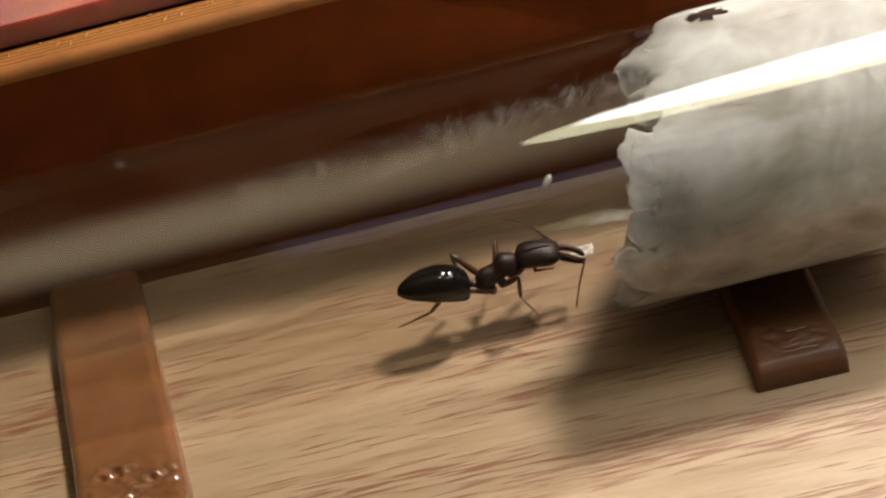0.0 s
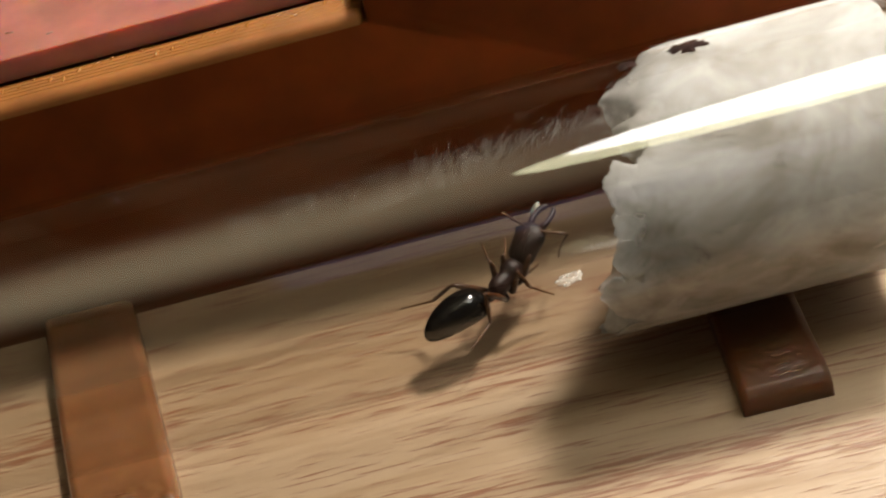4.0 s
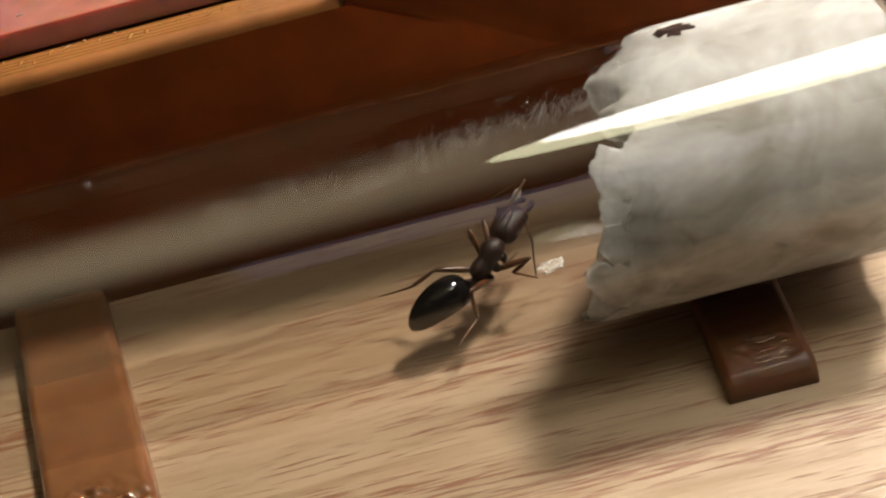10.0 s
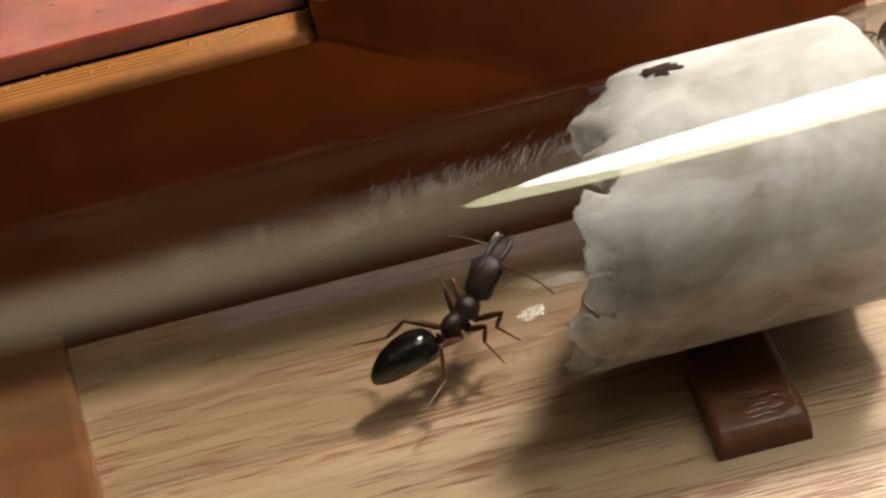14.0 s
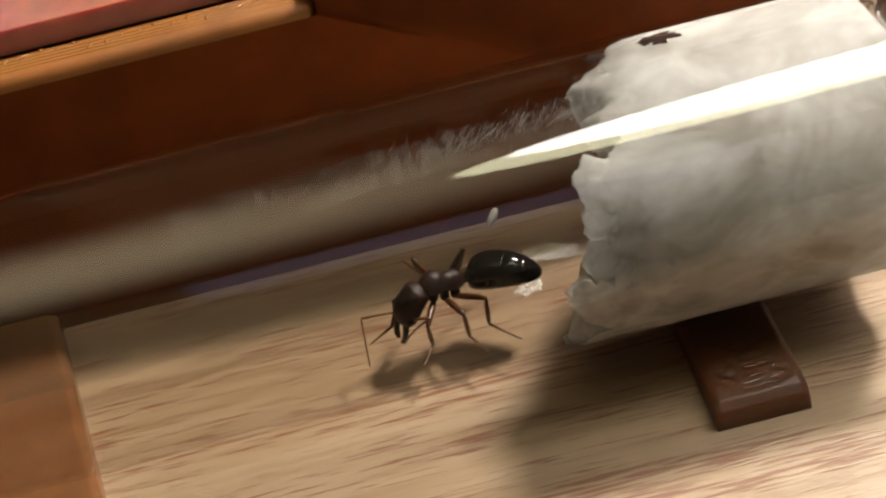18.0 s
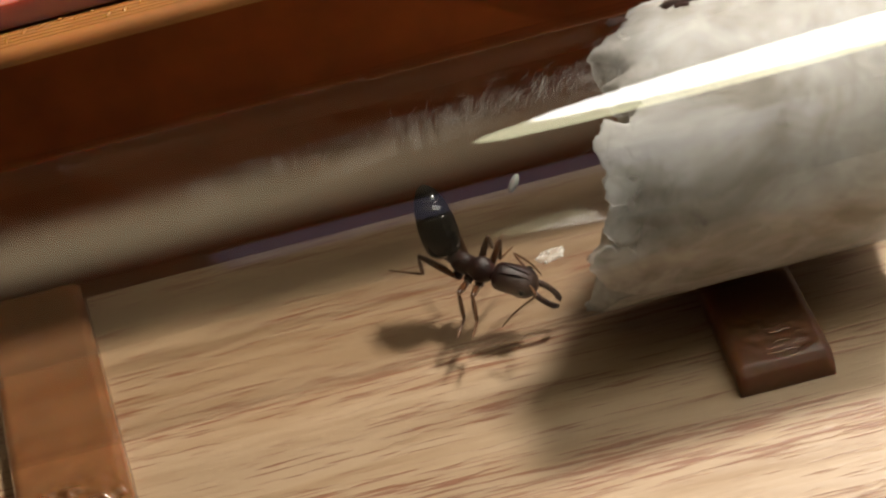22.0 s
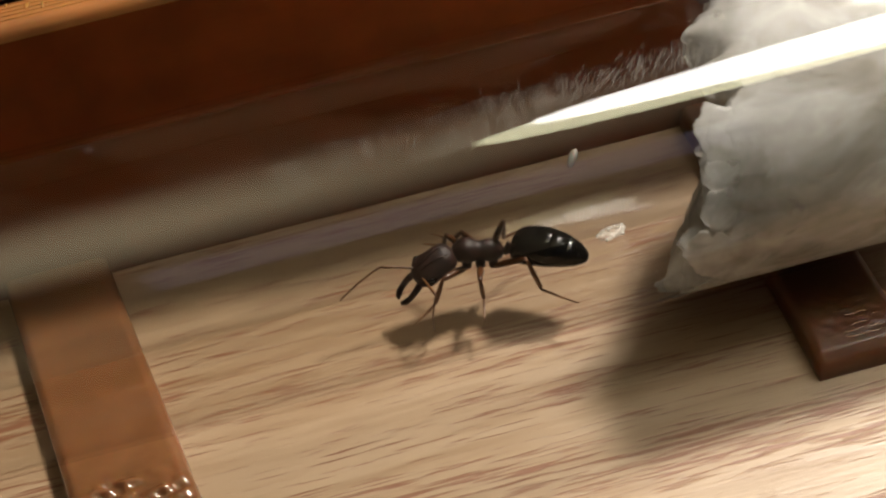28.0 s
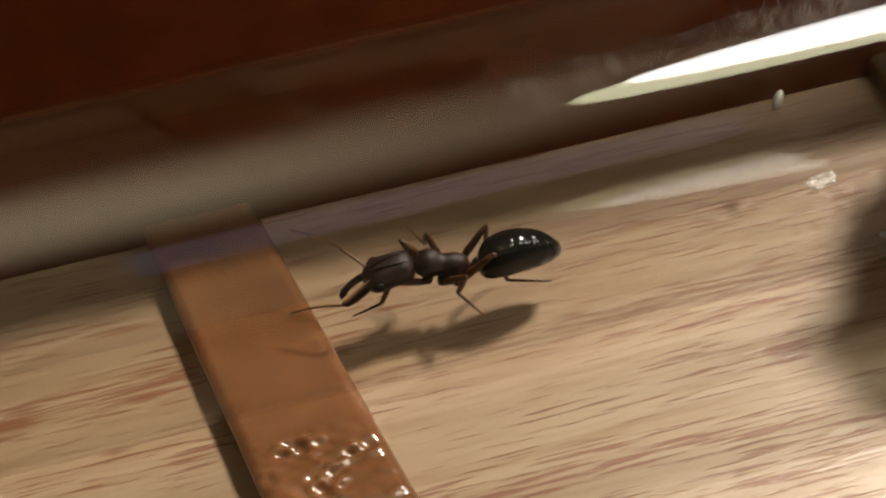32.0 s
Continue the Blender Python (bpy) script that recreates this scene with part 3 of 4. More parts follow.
def blot(name, x, deg, size, seed, material, label, category):
    """A thin dried splash with an uneven, fingered outline on the inside of the glass."""
    rng = random.Random(seed)
    bm = bmesh.new()
    n = 40
    mid = bm.verts.new(wall_point(x, deg, R_IN - 0.015))
    outer = []
    for k in range(n):
        a = 2 * math.pi * k / n
        r = size * (0.62 + 0.55 * noise.noise(Vector((math.cos(a) * 1.9, math.sin(a) * 1.9, seed))) + 0.35 * noise.noise(Vector((math.cos(a) * 6, math.sin(a) * 6, seed))))
        outer.append(bm.verts.new(wall_point(x + r * 1.25 * math.cos(a), deg + math.degrees(r * 0.75 * math.sin(a) / 6.9), R_IN - 0.01)))
    for k in range(n):
        bm.faces.new((mid, outer[k], outer[(k + 1) % n]))
    ret = bmesh.ops.extrude_face_region(bm, geom=list(bm.faces))
    for v in ret["geom"]:
        if isinstance(v, bmesh.types.BMVert):
            v.co += (Vector((v.co.x, 0, TZ)) - v.co).normalized() * 0.02
    return tagged(mesh_object(name, bm, material), label, category)


blot("stain", 18.2, 79, 1.3, 3, STAIN, "dark red dried splash above the cotton", "stain")
blot("stain", 14.8, 82, 0.8, 8, STAIN, "small dark dried splash at the cotton's edge", "stain")


def egg_and_drop():
    bm = bmesh.new()
    prof = [(-0.62, 0.03), (-0.56, 0.12), (-0.4, 0.2), (-0.15, 0.25), (0.1, 0.26), (0.35, 0.23), (0.52, 0.15), (0.6, 0.04)]
    body = body_x([(x, r, r, 0) for x, r in prof], 20)
    bm.free()
    egg = tagged(mesh_object("egg", body, BROOD), "pale white ant egg stuck to the glass wall", "egg")
    p = wall_point(8.4, -35.5, R_IN - 0.27)
    egg.matrix_world = Matrix.Translation(p * MM) @ pose(0, 0, 0, 0, -30, 48)
    bm = bmesh.new()
    bmesh.ops.create_icosphere(bm, subdivisions=4, radius=1.0)
    for v in bm.verts:
        k = 1 + 0.3 * noise.noise(v.co * 1.9) + 0.2 * noise.noise(v.co * 5) + 0.1 * noise.noise(v.co * 11)
        v.co = Vector((v.co.x * 0.85 * k, v.co.y * 0.4 * k, max(v.co.z, -0.35) * 0.2 * k))
    drop = tagged(mesh_object("droplet", bm, WATER), "small clear food droplet on the tube floor", "droplet")
    p = wall_point(9.4, -72, R_IN - 0.1)
    drop.matrix_world = Matrix.Translation(p * MM) @ pose(0, 0, 0, 14, 0, 8)
    drop.visible_shadow = False
    # dried white crumbs beside it
    rng = random.Random(17)
    for k in range(5):
        bm = bmesh.new()
        bmesh.ops.create_icosphere(bm, subdivisions=2, radius=rng.uniform(0.05, 0.12))
        for v in bm.verts:
            v.co *= 1 + 0.5 * noise.noise(v.co * 9 + Vector((k, 0, 0)))
        crumb = tagged(mesh_object("crumb", bm, CRUMB), "tiny shiny white sugar crumb on the tube floor", "crumb", "crumbs beside the droplet")
        crumb.location = wall_point(9.6 + rng.uniform(-0.8, 0.8), -72 + rng.uniform(-3, 3), R_IN - 0.06) * MM


egg_and_drop()


# ---- the ant ----
ant = tagged(new("ant"), "black and dark brown trap-jaw ant walking inside the tube", "ant")
L_FEMUR = {"front": 1.95, "middle": 2.05, "hind": 2.7}
L_TIBIA = {"front": 1.55, "middle": 1.65, "hind": 2.15}
L_TARSUS = {"front": 1.65, "middle": 1.75, "hind": 2.3}
HIP = {"front": (0.8, 0.46, -0.72), "middle": (0.05, 0.5, -0.74), "hind": (-0.68, 0.48, -0.74)}
L_SCAPE, L_FLAGELLUM = 2.0, 2.9
MOVING = {}


def ant_body():
    part("thorax", body_x([(1.62, 0.18, 0.18, 0.02), (1.55, 0.36, 0.36, 0.0), (1.3, 0.6, 0.6, 0.02), (0.95, 0.74, 0.76, 0.08), (0.6, 0.71, 0.75, 0.08), (0.32, 0.6, 0.65, 0.02),
                            (0.14, 0.54, 0.6, -0.03), (-0.1, 0.57, 0.64, -0.02), (-0.5, 0.62, 0.7, 0.0), (-0.9, 0.56, 0.66, -0.04), (-1.15, 0.42, 0.5, -0.12), (-1.28, 0.18, 0.26, -0.2)], 28), BODY, ant)
    part("petiole", body_x([(-1.2, 0.12, 0.14, -0.25), (-1.32, 0.22, 0.3, -0.16), (-1.45, 0.27, 0.5, 0.0), (-1.55, 0.25, 0.6, 0.12), (-1.64, 0.18, 0.44, 0.02), (-1.76, 0.15, 0.22, -0.16), (-1.95, 0.14, 0.16, -0.2)], 18), BODY, ant)
    # pale seam behind the pronotum
    seam = bmesh.new()
    pts = [(0.33 + 0.1 * math.sin(a), 0.55 * math.cos(a), 0.04 + 0.58 * math.sin(a)) for a in [math.pi * j / 14 for j in range(15)]]
    tube_along(pts, [0.012] + [0.03] * 13 + [0.012], 6, seam)
    part("seam", seam, LIMB, ant, "lighter seam across the thorax")
    # gaster along its own +x, from the waist to the tip, in overlapping plates
    gaster = MOVING["gaster"] = part("gaster", body_x([(0.0, 0.14, 0.14, 0), (0.05, 0.42, 0.44, 0.1), (0.18, 0.72, 0.73, 0.22), (0.42, 0.94, 0.95, 0.38), (0.8, 1.06, 1.07, 0.52), (1.25, 1.13, 1.13, 0.6), (1.6, 1.14, 1.14, 0.63), (1.68, 1.11, 1.11, 0.63)], 40), GASTER, ant, "glossy black first plate of the abdomen")
    part("plate", body_x([(1.55, 1.08, 1.08, 0.63), (1.66, 1.125, 1.125, 0.63), (2.1, 1.13, 1.12, 0.63), (2.55, 1.08, 1.06, 0.59), (2.62, 1.04, 1.02, 0.59)], 40), GASTER, gaster)
    part("plate", body_x([(2.52, 1.01, 0.99, 0.59), (2.6, 1.05, 1.03, 0.59), (3.0, 1.0, 0.97, 0.53), (3.4, 0.89, 0.85, 0.44), (3.46, 0.86, 0.82, 0.43)], 36), GASTER, gaster)
    part("plate", body_x([(3.38, 0.83, 0.79, 0.43), (3.45, 0.865, 0.82, 0.42), (3.8, 0.73, 0.67, 0.31), (4.1, 0.55, 0.49, 0.2), (4.32, 0.36, 0.31, 0.12), (4.42, 0.2, 0.17, 0.09), (4.44, 0.05, 0.04, 0.09)], 30), GASTER, gaster)
    # head along +x from the neck
    head = MOVING["head"] = part("head", body_x([(-0.08, 0.14, 0.14, -0.05), (0.02, 0.38, 0.34, 0.0), (0.14, 0.7, 0.54, 0.02), (0.35, 0.86, 0.69, 0.03), (0.75, 0.89, 0.76, 0.02), (1.2, 0.91, 0.76, 0.0), (1.6, 0.98, 0.72, -0.03),
                                                 (1.95, 1.01, 0.65, -0.06), (2.25, 0.91, 0.55, -0.1), (2.5, 0.66, 0.42, -0.16), (2.62, 0.4, 0.28, -0.2), (2.68, 0.14, 0.12, -0.22)], 32), BODY, ant, "large dark red-brown head")
    for s in (-1, 1):
        pts = [(2.35, s * 0.34, -0.22), (2.7, s * 0.45, -0.36), (3.1, s * 0.5, -0.58), (3.45, s * 0.48, -0.8), (3.75, s * 0.4, -0.98), (3.93, s * 0.24, -1.1), (3.97, s * 0.1, -1.15)]
        part("mandible", tube_along(pts, [0.17, 0.2, 0.18, 0.17, 0.18, 0.14, 0.03], 12), BODY, head, "long hooked jaw")
        part("mandible_tooth", tube_along([(3.6, s * 0.42, -0.9), (3.7, s * 0.26, -1.0), (3.72, s * 0.1, -1.05)], [0.13, 0.09, 0.01], 8), BODY, head)
        e = bmesh.new()
        bmesh.ops.create_uvsphere(e, u_segments=18, v_segments=10, radius=1.0, matrix=Matrix.Translation((1.92, s * 0.9, 0.14)) @ Matrix.Diagonal((0.22, 0.13, 0.18, 1)))
        part("eye", e, EYE, head)
    for s in (-1, 1):
        part("brow_ridge", tube_along([(0.25, s * 0.3, 0.6), (0.7, s * 0.32, 0.75), (1.2, s * 0.25, 0.75), (1.7, s * 0.18, 0.67), (2.1, s * 0.16, 0.52)], [0.02, 0.08, 0.09, 0.08, 0.03], 8), BODY, head)


def limb(name, points, radii, material=None, label=""):
    ob = part(name, tube_along(points, radii, 12), material or LIMB, ant, label)
    return ob


def ant_limbs():
    for side, s in (("left", 1), ("right", -1)):
        for which in ("front", "middle", "hind"):
            hx, hy, hz = HIP[which]
            limb("coxa", [(hx, s * (hy - 0.25), hz + 0.5), (hx, s * (hy - 0.08), hz + 0.22), (hx, s * hy, hz), (hx, s * (hy + 0.1), hz - 0.14), (hx, s * (hy + 0.12), hz - 0.18)], [0.2, 0.29, 0.28, 0.2, 0.08], BODY)
            a, b_, c = L_FEMUR[which], L_TIBIA[which], L_TARSUS[which]
            MOVING[side, which, 0] = limb("femur", [(-0.04, 0, 0), (0.12 * a, 0, 0), (0.4 * a, 0, 0.03), (0.8 * a, 0, 0.02), (a, 0, 0), (a + 0.05, 0, 0)], [0.1, 0.17, 0.21, 0.17, 0.12, 0.05], AMBER)
            MOVING[side, which, 1] = limb("tibia", [(-0.04, 0, 0), (0.1 * b_, 0, 0), (0.5 * b_, 0, 0), (0.9 * b_, 0, 0), (b_ + 0.04, 0, 0)], [0.08, 0.11, 0.145, 0.125, 0.075])
            rings = [-0.02, 0.02, 0.42, 0.46, 0.6, 0.63, 0.75, 0.78, 0.88, 0.91, 1.0]
            MOVING[side, which, 2] = limb("tarsus", [(c * f, 0, -0.02 * math.sin(3 * f)) for f in rings], [0.062, 0.082, 0.072, 0.056, 0.07, 0.052, 0.062, 0.048, 0.056, 0.046, 0.016])
        MOVING[side, "scape"] = limb("antenna_scape", [(-0.03, 0, 0), (0.1, 0, 0), (0.9, 0, 0.02), (1.7, 0, 0), (L_SCAPE, 0, 0)], [0.06, 0.065, 0.07, 0.09, 0.06])
        n = 12
        pts, rad = [], []
        for j in range(n):
            for q in (0.06, 0.94):
                f = (j + q) / n
                pts.append((L_FLAGELLUM * f, 0, 0.16 * math.sin(math.pi * f)))
                rad.append((0.07 - 0.022 * f) * (0.86 if q < 0.5 else 1.0))
        MOVING[side, "flagellum"] = limb("antenna_flagellum", pts, rad)


ant_body()
ant_limbs()

# Each row: seconds; waist, neck, jaw base and abdomen tip; six feet (left front to hind, right front to hind); feelers' elbows and tips. Millimetres.
STANDS = []


def stand(t, waist, neck, jaw, tip, feet, feelers):
    STANDS.append((t, [Vector(p) for p in (waist, neck, jaw, tip)], [floor_point(*f) for f in feet], [Vector(p) for p in feelers]))


def floor_point(x, y):
    """On the inside of the tube, below (x, y)."""
    y = max(-6.6, min(6.6, y))
    return Vector((x, y, TZ - math.sqrt((R_IN - 0.03) ** 2 - y * y)))


stand(0, (2.62, 0.36, 3.42), (5.43, 1.05, 4.22), (8.13, 0.94, 4.21), (-1.86, 0.62, 4.41),
      ((8.32, 3.49), (4.52, 3.56), (0.05, 3.85), (7.59, 1.80), (6.06, -2.13), (-2.49, 0.05)),
      ((7.21, 2.63, 4.38), (6.18, 4.20, 4.07), (8.89, 0.39, 3.77), (9.01, -0.22, 2.67)))
stand(1, (2.95, 0.18, 3.41), (5.58, 1.08, 4.54), (8.00, 2.16, 3.99), (-1.57, 0.24, 4.22),
      ((7.40, 4.60), (4.52, 3.56), (-1.35, 3.24), (7.59, 1.80), (6.06, -2.13), (-2.49, 0.05)),
      ((7.05, 3.10, 4.65), (5.16, 4.81, 4.60), (9.50, 1.79, 4.04), (9.77, 4.23, 4.10)))
stand(2, (3.59, 0.24, 3.42), (5.96, 2.06, 3.68), (8.05, 3.67, 4.25), (-0.98, -0.26, 3.50),
      ((6.52, 4.84), (3.84, 5.46), (-1.35, 3.24), (7.77, 2.83), (7.17, -0.34), (1.92, -1.20)),
      ((7.72, 3.83, 5.19), (6.59, 4.48, 4.30), (9.67, 2.75, 4.45), (9.76, 4.45, 4.27)))
stand(5, (4.66, 1.51, 3.60), (6.74, 3.66, 3.85), (8.10, 4.76, 5.90), (0.40, 0.10, 2.56),
      ((6.07, 5.42), (4.74, 5.58), (-1.35, 3.24), (7.52, 3.71), (8.14, 1.83), (2.83, -2.26)),
      ((7.16, 4.66, 6.07), (6.55, 6.10, 6.28), (9.34, 3.91, 5.26), (9.56, 3.73, 3.75)))
stand(6, (4.64, 1.09, 3.51), (6.79, 3.16, 3.82), (8.15, 4.63, 5.63), (0.37, -0.28, 2.50),
      ((6.07, 5.42), (4.74, 5.58), (-1.35, 3.24), (7.52, 3.71), (8.14, 1.83), (2.83, -2.26)),
      ((7.21, 4.51, 5.88), (6.59, 5.97, 6.06), (9.46, 3.72, 5.10), (9.71, 3.44, 3.57)))
stand(7, (4.52, 0.96, 3.49), (6.59, 3.05, 4.06), (8.06, 4.91, 5.35), (0.50, -1.24, 3.05),
      ((6.07, 5.42), (4.74, 5.58), (-1.35, 3.24), (7.52, 3.71), (8.92, 0.88), (2.83, -2.26)),
      ((7.32, 4.41, 5.77), (6.33, 5.95, 6.01), (9.11, 3.83, 5.19), (9.48, 3.38, 3.54)))
stand(8, (4.47, 1.19, 3.53), (6.76, 2.57, 4.90), (8.06, 4.80, 5.70), (0.44, -0.97, 3.03),
      ((6.07, 5.42), (4.74, 5.58), (-1.35, 3.24), (7.52, 3.71), (8.28, 1.95), (2.83, -2.26)),
      ((7.22, 4.55, 5.93), (6.72, 6.06, 6.21), (9.09, 3.69, 5.08), (9.46, 3.50, 3.61)))
stand(9, (4.59, 1.13, 3.52), (6.78, 2.92, 4.53), (8.18, 4.99, 5.54), (0.63, -1.19, 3.27),
      ((6.07, 5.42), (4.74, 5.58), (-1.35, 3.24), (7.52, 3.71), (8.28, 1.95), (2.83, -2.26)),
      ((7.34, 4.55, 5.94), (6.91, 5.99, 6.10), (9.03, 3.45, 4.89), (9.40, 3.22, 3.45)))
stand(10, (4.45, 1.31, 3.55), (6.68, 2.56, 5.12), (8.26, 4.67, 5.68), (0.16, -0.00, 2.52),
      ((6.07, 5.42), (4.74, 5.58), (-1.35, 3.24), (7.52, 3.71), (8.28, 1.95), (2.83, -2.26)),
      ((7.96, 4.63, 6.04), (7.46, 5.88, 5.91), (8.59, 2.87, 4.52), (8.54, 2.77, 3.24)))
stand(11, (4.40, 1.40, 3.57), (6.87, 2.98, 4.22), (9.07, 4.55, 4.22), (0.11, 0.04, 2.65),
      ((6.07, 5.42), (4.74, 5.58), (-1.35, 3.24), (7.52, 3.71), (9.12, 1.42), (2.83, -2.26)),
      ((7.97, 4.03, 5.37), (7.01, 5.12, 4.91), (9.02, 3.01, 4.60), (9.53, 1.84, 2.91)))
stand(12, (3.88, 0.98, 3.49), (6.40, 2.01, 4.74), (8.48, 3.03, 6.12), (-0.35, -0.84, 3.62),
      ((6.07, 5.42), (4.74, 5.58), (-1.35, 3.24), (7.52, 3.71), (7.06, -0.55), (3.46, -0.96)),
      ((7.83, 4.54, 5.93), (7.18, 5.91, 5.96), (8.66, 1.97, 4.10), (11.14, 3.23, 3.46)))
stand(13, (3.68, 1.41, 3.57), (6.50, 2.06, 4.36), (9.18, 1.74, 4.20), (-0.86, 0.69, 3.37),
      ((7.88, 4.37), (4.74, 5.58), (-1.35, 3.24), (8.25, 0.93), (7.06, -0.55), (2.32, -3.17)),
      ((9.49, 3.42, 4.87), (11.01, 2.61, 3.17), (8.42, 0.73, 3.81), (7.47, 1.03, 2.74)))
stand(14, (3.92, 0.98, 3.49), (6.36, 2.51, 4.34), (7.90, 3.87, 6.09), (-0.47, -0.17, 2.75),
      ((5.37, 4.87), (4.74, 5.58), (-1.35, 3.24), (8.25, 0.93), (7.06, -0.55), (2.32, -3.17)),
      ((7.65, 4.45, 5.81), (7.37, 5.77, 5.73), (8.72, 3.64, 5.03), (9.88, 3.69, 3.72)))
stand(16.5, (6.12, 2.08, 3.77), (3.67, 3.57, 4.65), (1.24, 4.75, 4.48), (9.26, -1.01, 2.46),
      ((0.39, 2.84), (2.95, -0.63), (6.11, 0.16), (1.95, 5.81), (6.86, 4.62), (8.22, 3.38)),
      ((2.79, 1.50, 3.96), (2.01, 0.26, 2.67), (0.89, 4.16, 5.50), (0.48, 5.43, 5.28)))
stand(17, (6.20, 2.04, 3.76), (3.47, 3.09, 4.43), (1.02, 2.28, 3.64), (10.08, -0.42, 3.55),
      ((1.14, 1.28), (2.95, -0.63), (8.12, -1.40), (1.95, 5.81), (6.29, 5.01), (8.11, 4.45)),
      ((3.94, 0.46, 3.78), (4.36, -2.01, 2.96), (-0.73, 2.91, 4.54), (-1.93, 0.29, 2.67)))
stand(18, (5.97, 2.74, 4.05), (3.36, 1.65, 5.06), (1.54, 1.46, 3.08), (10.18, 0.97, 4.54),
      ((2.38, -1.60), (6.11, -1.79), (8.12, -1.40), (-0.41, 1.38), (2.57, 5.54), (7.18, 5.01)),
      ((2.70, 0.45, 3.78), (2.33, 0.59, 2.69), (-0.76, 1.53, 3.97), (-0.55, -0.38, 2.67)))
stand(19, (5.32, 2.61, 3.99), (3.77, 0.16, 4.74), (3.46, -2.53, 4.70), (9.68, 3.00, 5.40),
      ((7.02, -0.84), (9.17, 1.19), (8.86, 2.14), (-0.41, 1.38), (2.57, 5.54), (6.20, 5.63)),
      ((4.38, -1.22, 3.89), (4.26, -1.74, 2.88), (2.47, -2.80, 4.48), (1.52, 0.18, 2.66)))
stand(20, (5.06, 2.65, 4.01), (4.42, -0.22, 4.57), (4.46, -2.91, 4.80), (8.68, 3.61, 6.68),
      ((7.02, -0.84), (8.77, -2.26), (8.86, 2.14), (-0.41, 1.38), (-0.25, 2.17), (4.80, 5.75)),
      ((5.43, -2.12, 4.16), (4.94, -5.24, 4.19), (2.00, -0.90, 3.83), (0.80, -4.83, 4.53)))
stand(21, (4.80, 2.67, 4.01), (4.39, -0.25, 4.57), (4.48, -2.94, 4.79), (7.94, 4.32, 6.95),
      ((7.17, -1.83), (8.78, -3.67), (7.55, 3.95), (2.18, 2.22), (-0.25, 2.17), (4.80, 5.75)),
      ((5.23, -4.03, 5.31), (4.93, -5.13, 4.36), (1.97, -2.73, 4.44), (2.06, -3.15, 3.42)))
stand(22, (3.66, 2.55, 3.96), (5.74, 0.40, 3.74), (8.08, -0.76, 3.07), (3.28, 4.78, 7.97),
      ((7.31, 3.48), (7.18, 4.39), (4.02, 5.56), (3.76, -3.13), (2.94, -2.58), (-0.09, 3.99)),
      ((7.28, 1.37, 3.92), (7.82, 1.65, 2.86), (7.85, -4.36, 4.79), (6.62, -2.62, 3.17)))
stand(23, (3.49, 1.77, 3.67), (6.32, 1.11, 4.39), (9.00, 0.75, 4.24), (-0.06, 4.10, 5.43),
      ((9.20, 3.51), (6.87, 3.71), (2.54, 5.63), (7.03, -1.78), (3.35, -1.58), (-0.60, 3.16)),
      ((9.83, 1.67, 4.00), (7.78, 3.61, 3.67), (9.87, -0.13, 3.76), (9.38, 0.60, 2.69)))
stand(24, (4.34, 0.95, 3.48), (6.98, 2.37, 3.59), (9.61, 2.94, 3.34), (-0.26, 0.99, 3.50),
      ((7.97, 3.70), (3.38, 4.80), (0.52, 4.23), (8.44, 0.26), (6.61, 0.33), (2.27, -0.59)),
      ((9.44, 2.88, 4.52), (7.52, 4.47, 4.29), (10.35, 1.35, 3.92), (10.36, 1.39, 2.80)))
stand(25, (4.18, -0.03, 3.41), (6.04, 2.23, 4.07), (6.92, 4.56, 5.12), (0.50, -2.78, 3.57),
      ((5.09, 4.55), (3.38, 4.80), (-1.08, -0.03), (7.56, 3.74), (8.15, -0.29), (4.03, -1.05)),
      ((4.21, 3.79, 5.16), (2.27, 5.53, 5.40), (7.92, 3.92, 5.27), (8.57, 4.55, 4.36)))
stand(25.5, (4.65, 0.20, 3.41), (5.31, 3.07, 4.00), (3.43, 4.26, 5.53), (2.66, -3.95, 3.50),
      ((3.75, 4.71), (2.44, 1.89), (-0.15, 0.94), (6.21, 5.20), (8.15, -0.29), (4.03, -2.99)),
      ((2.45, 3.11, 4.66), (-0.68, 4.33, 4.17), (5.45, 4.12, 5.46), (5.97, 5.35, 5.18)))
stand(27.5, (3.68, 0.89, 3.48), (1.39, 2.83, 3.61), (-1.29, 2.71, 3.40), (7.98, -0.66, 2.92),
      ((-1.41, 1.39), (0.90, -1.64), (6.09, -2.24), (-0.07, 4.59), (4.64, 4.15), (7.01, 2.68)),
      ((-0.04, -0.78, 3.81), (-1.01, -1.59, 2.85), (-3.26, 3.13, 4.67), (-6.18, 2.32, 3.06)))
stand(28, (3.27, 1.82, 3.68), (0.33, 2.34, 4.00), (-2.21, 1.74, 3.32), (7.23, -0.53, 3.76),
      ((-2.77, -0.37), (0.90, -1.64), (6.09, -2.24), (-1.09, 4.39), (-0.57, 4.78), (4.81, 3.98)),
      ((-1.43, -0.02, 3.76), (-1.52, -0.37, 2.67), (-3.62, 2.29, 4.23), (-7.20, 1.51, 2.83)))
stand(29, (-0.33, 1.53, 3.60), (-3.22, 1.39, 4.39), (-5.89, 1.13, 4.08), (4.20, 1.48, 2.84),
      ((-3.76, 0.82), (-2.71, -0.10), (0.30, -2.44), (-3.96, 4.14), (-0.57, 4.78), (0.69, 3.90)),
      ((-6.90, -1.18, 3.88), (-10.47, -0.96, 2.73), (-5.96, 3.13, 4.67), (-8.71, 4.92, 4.70)))
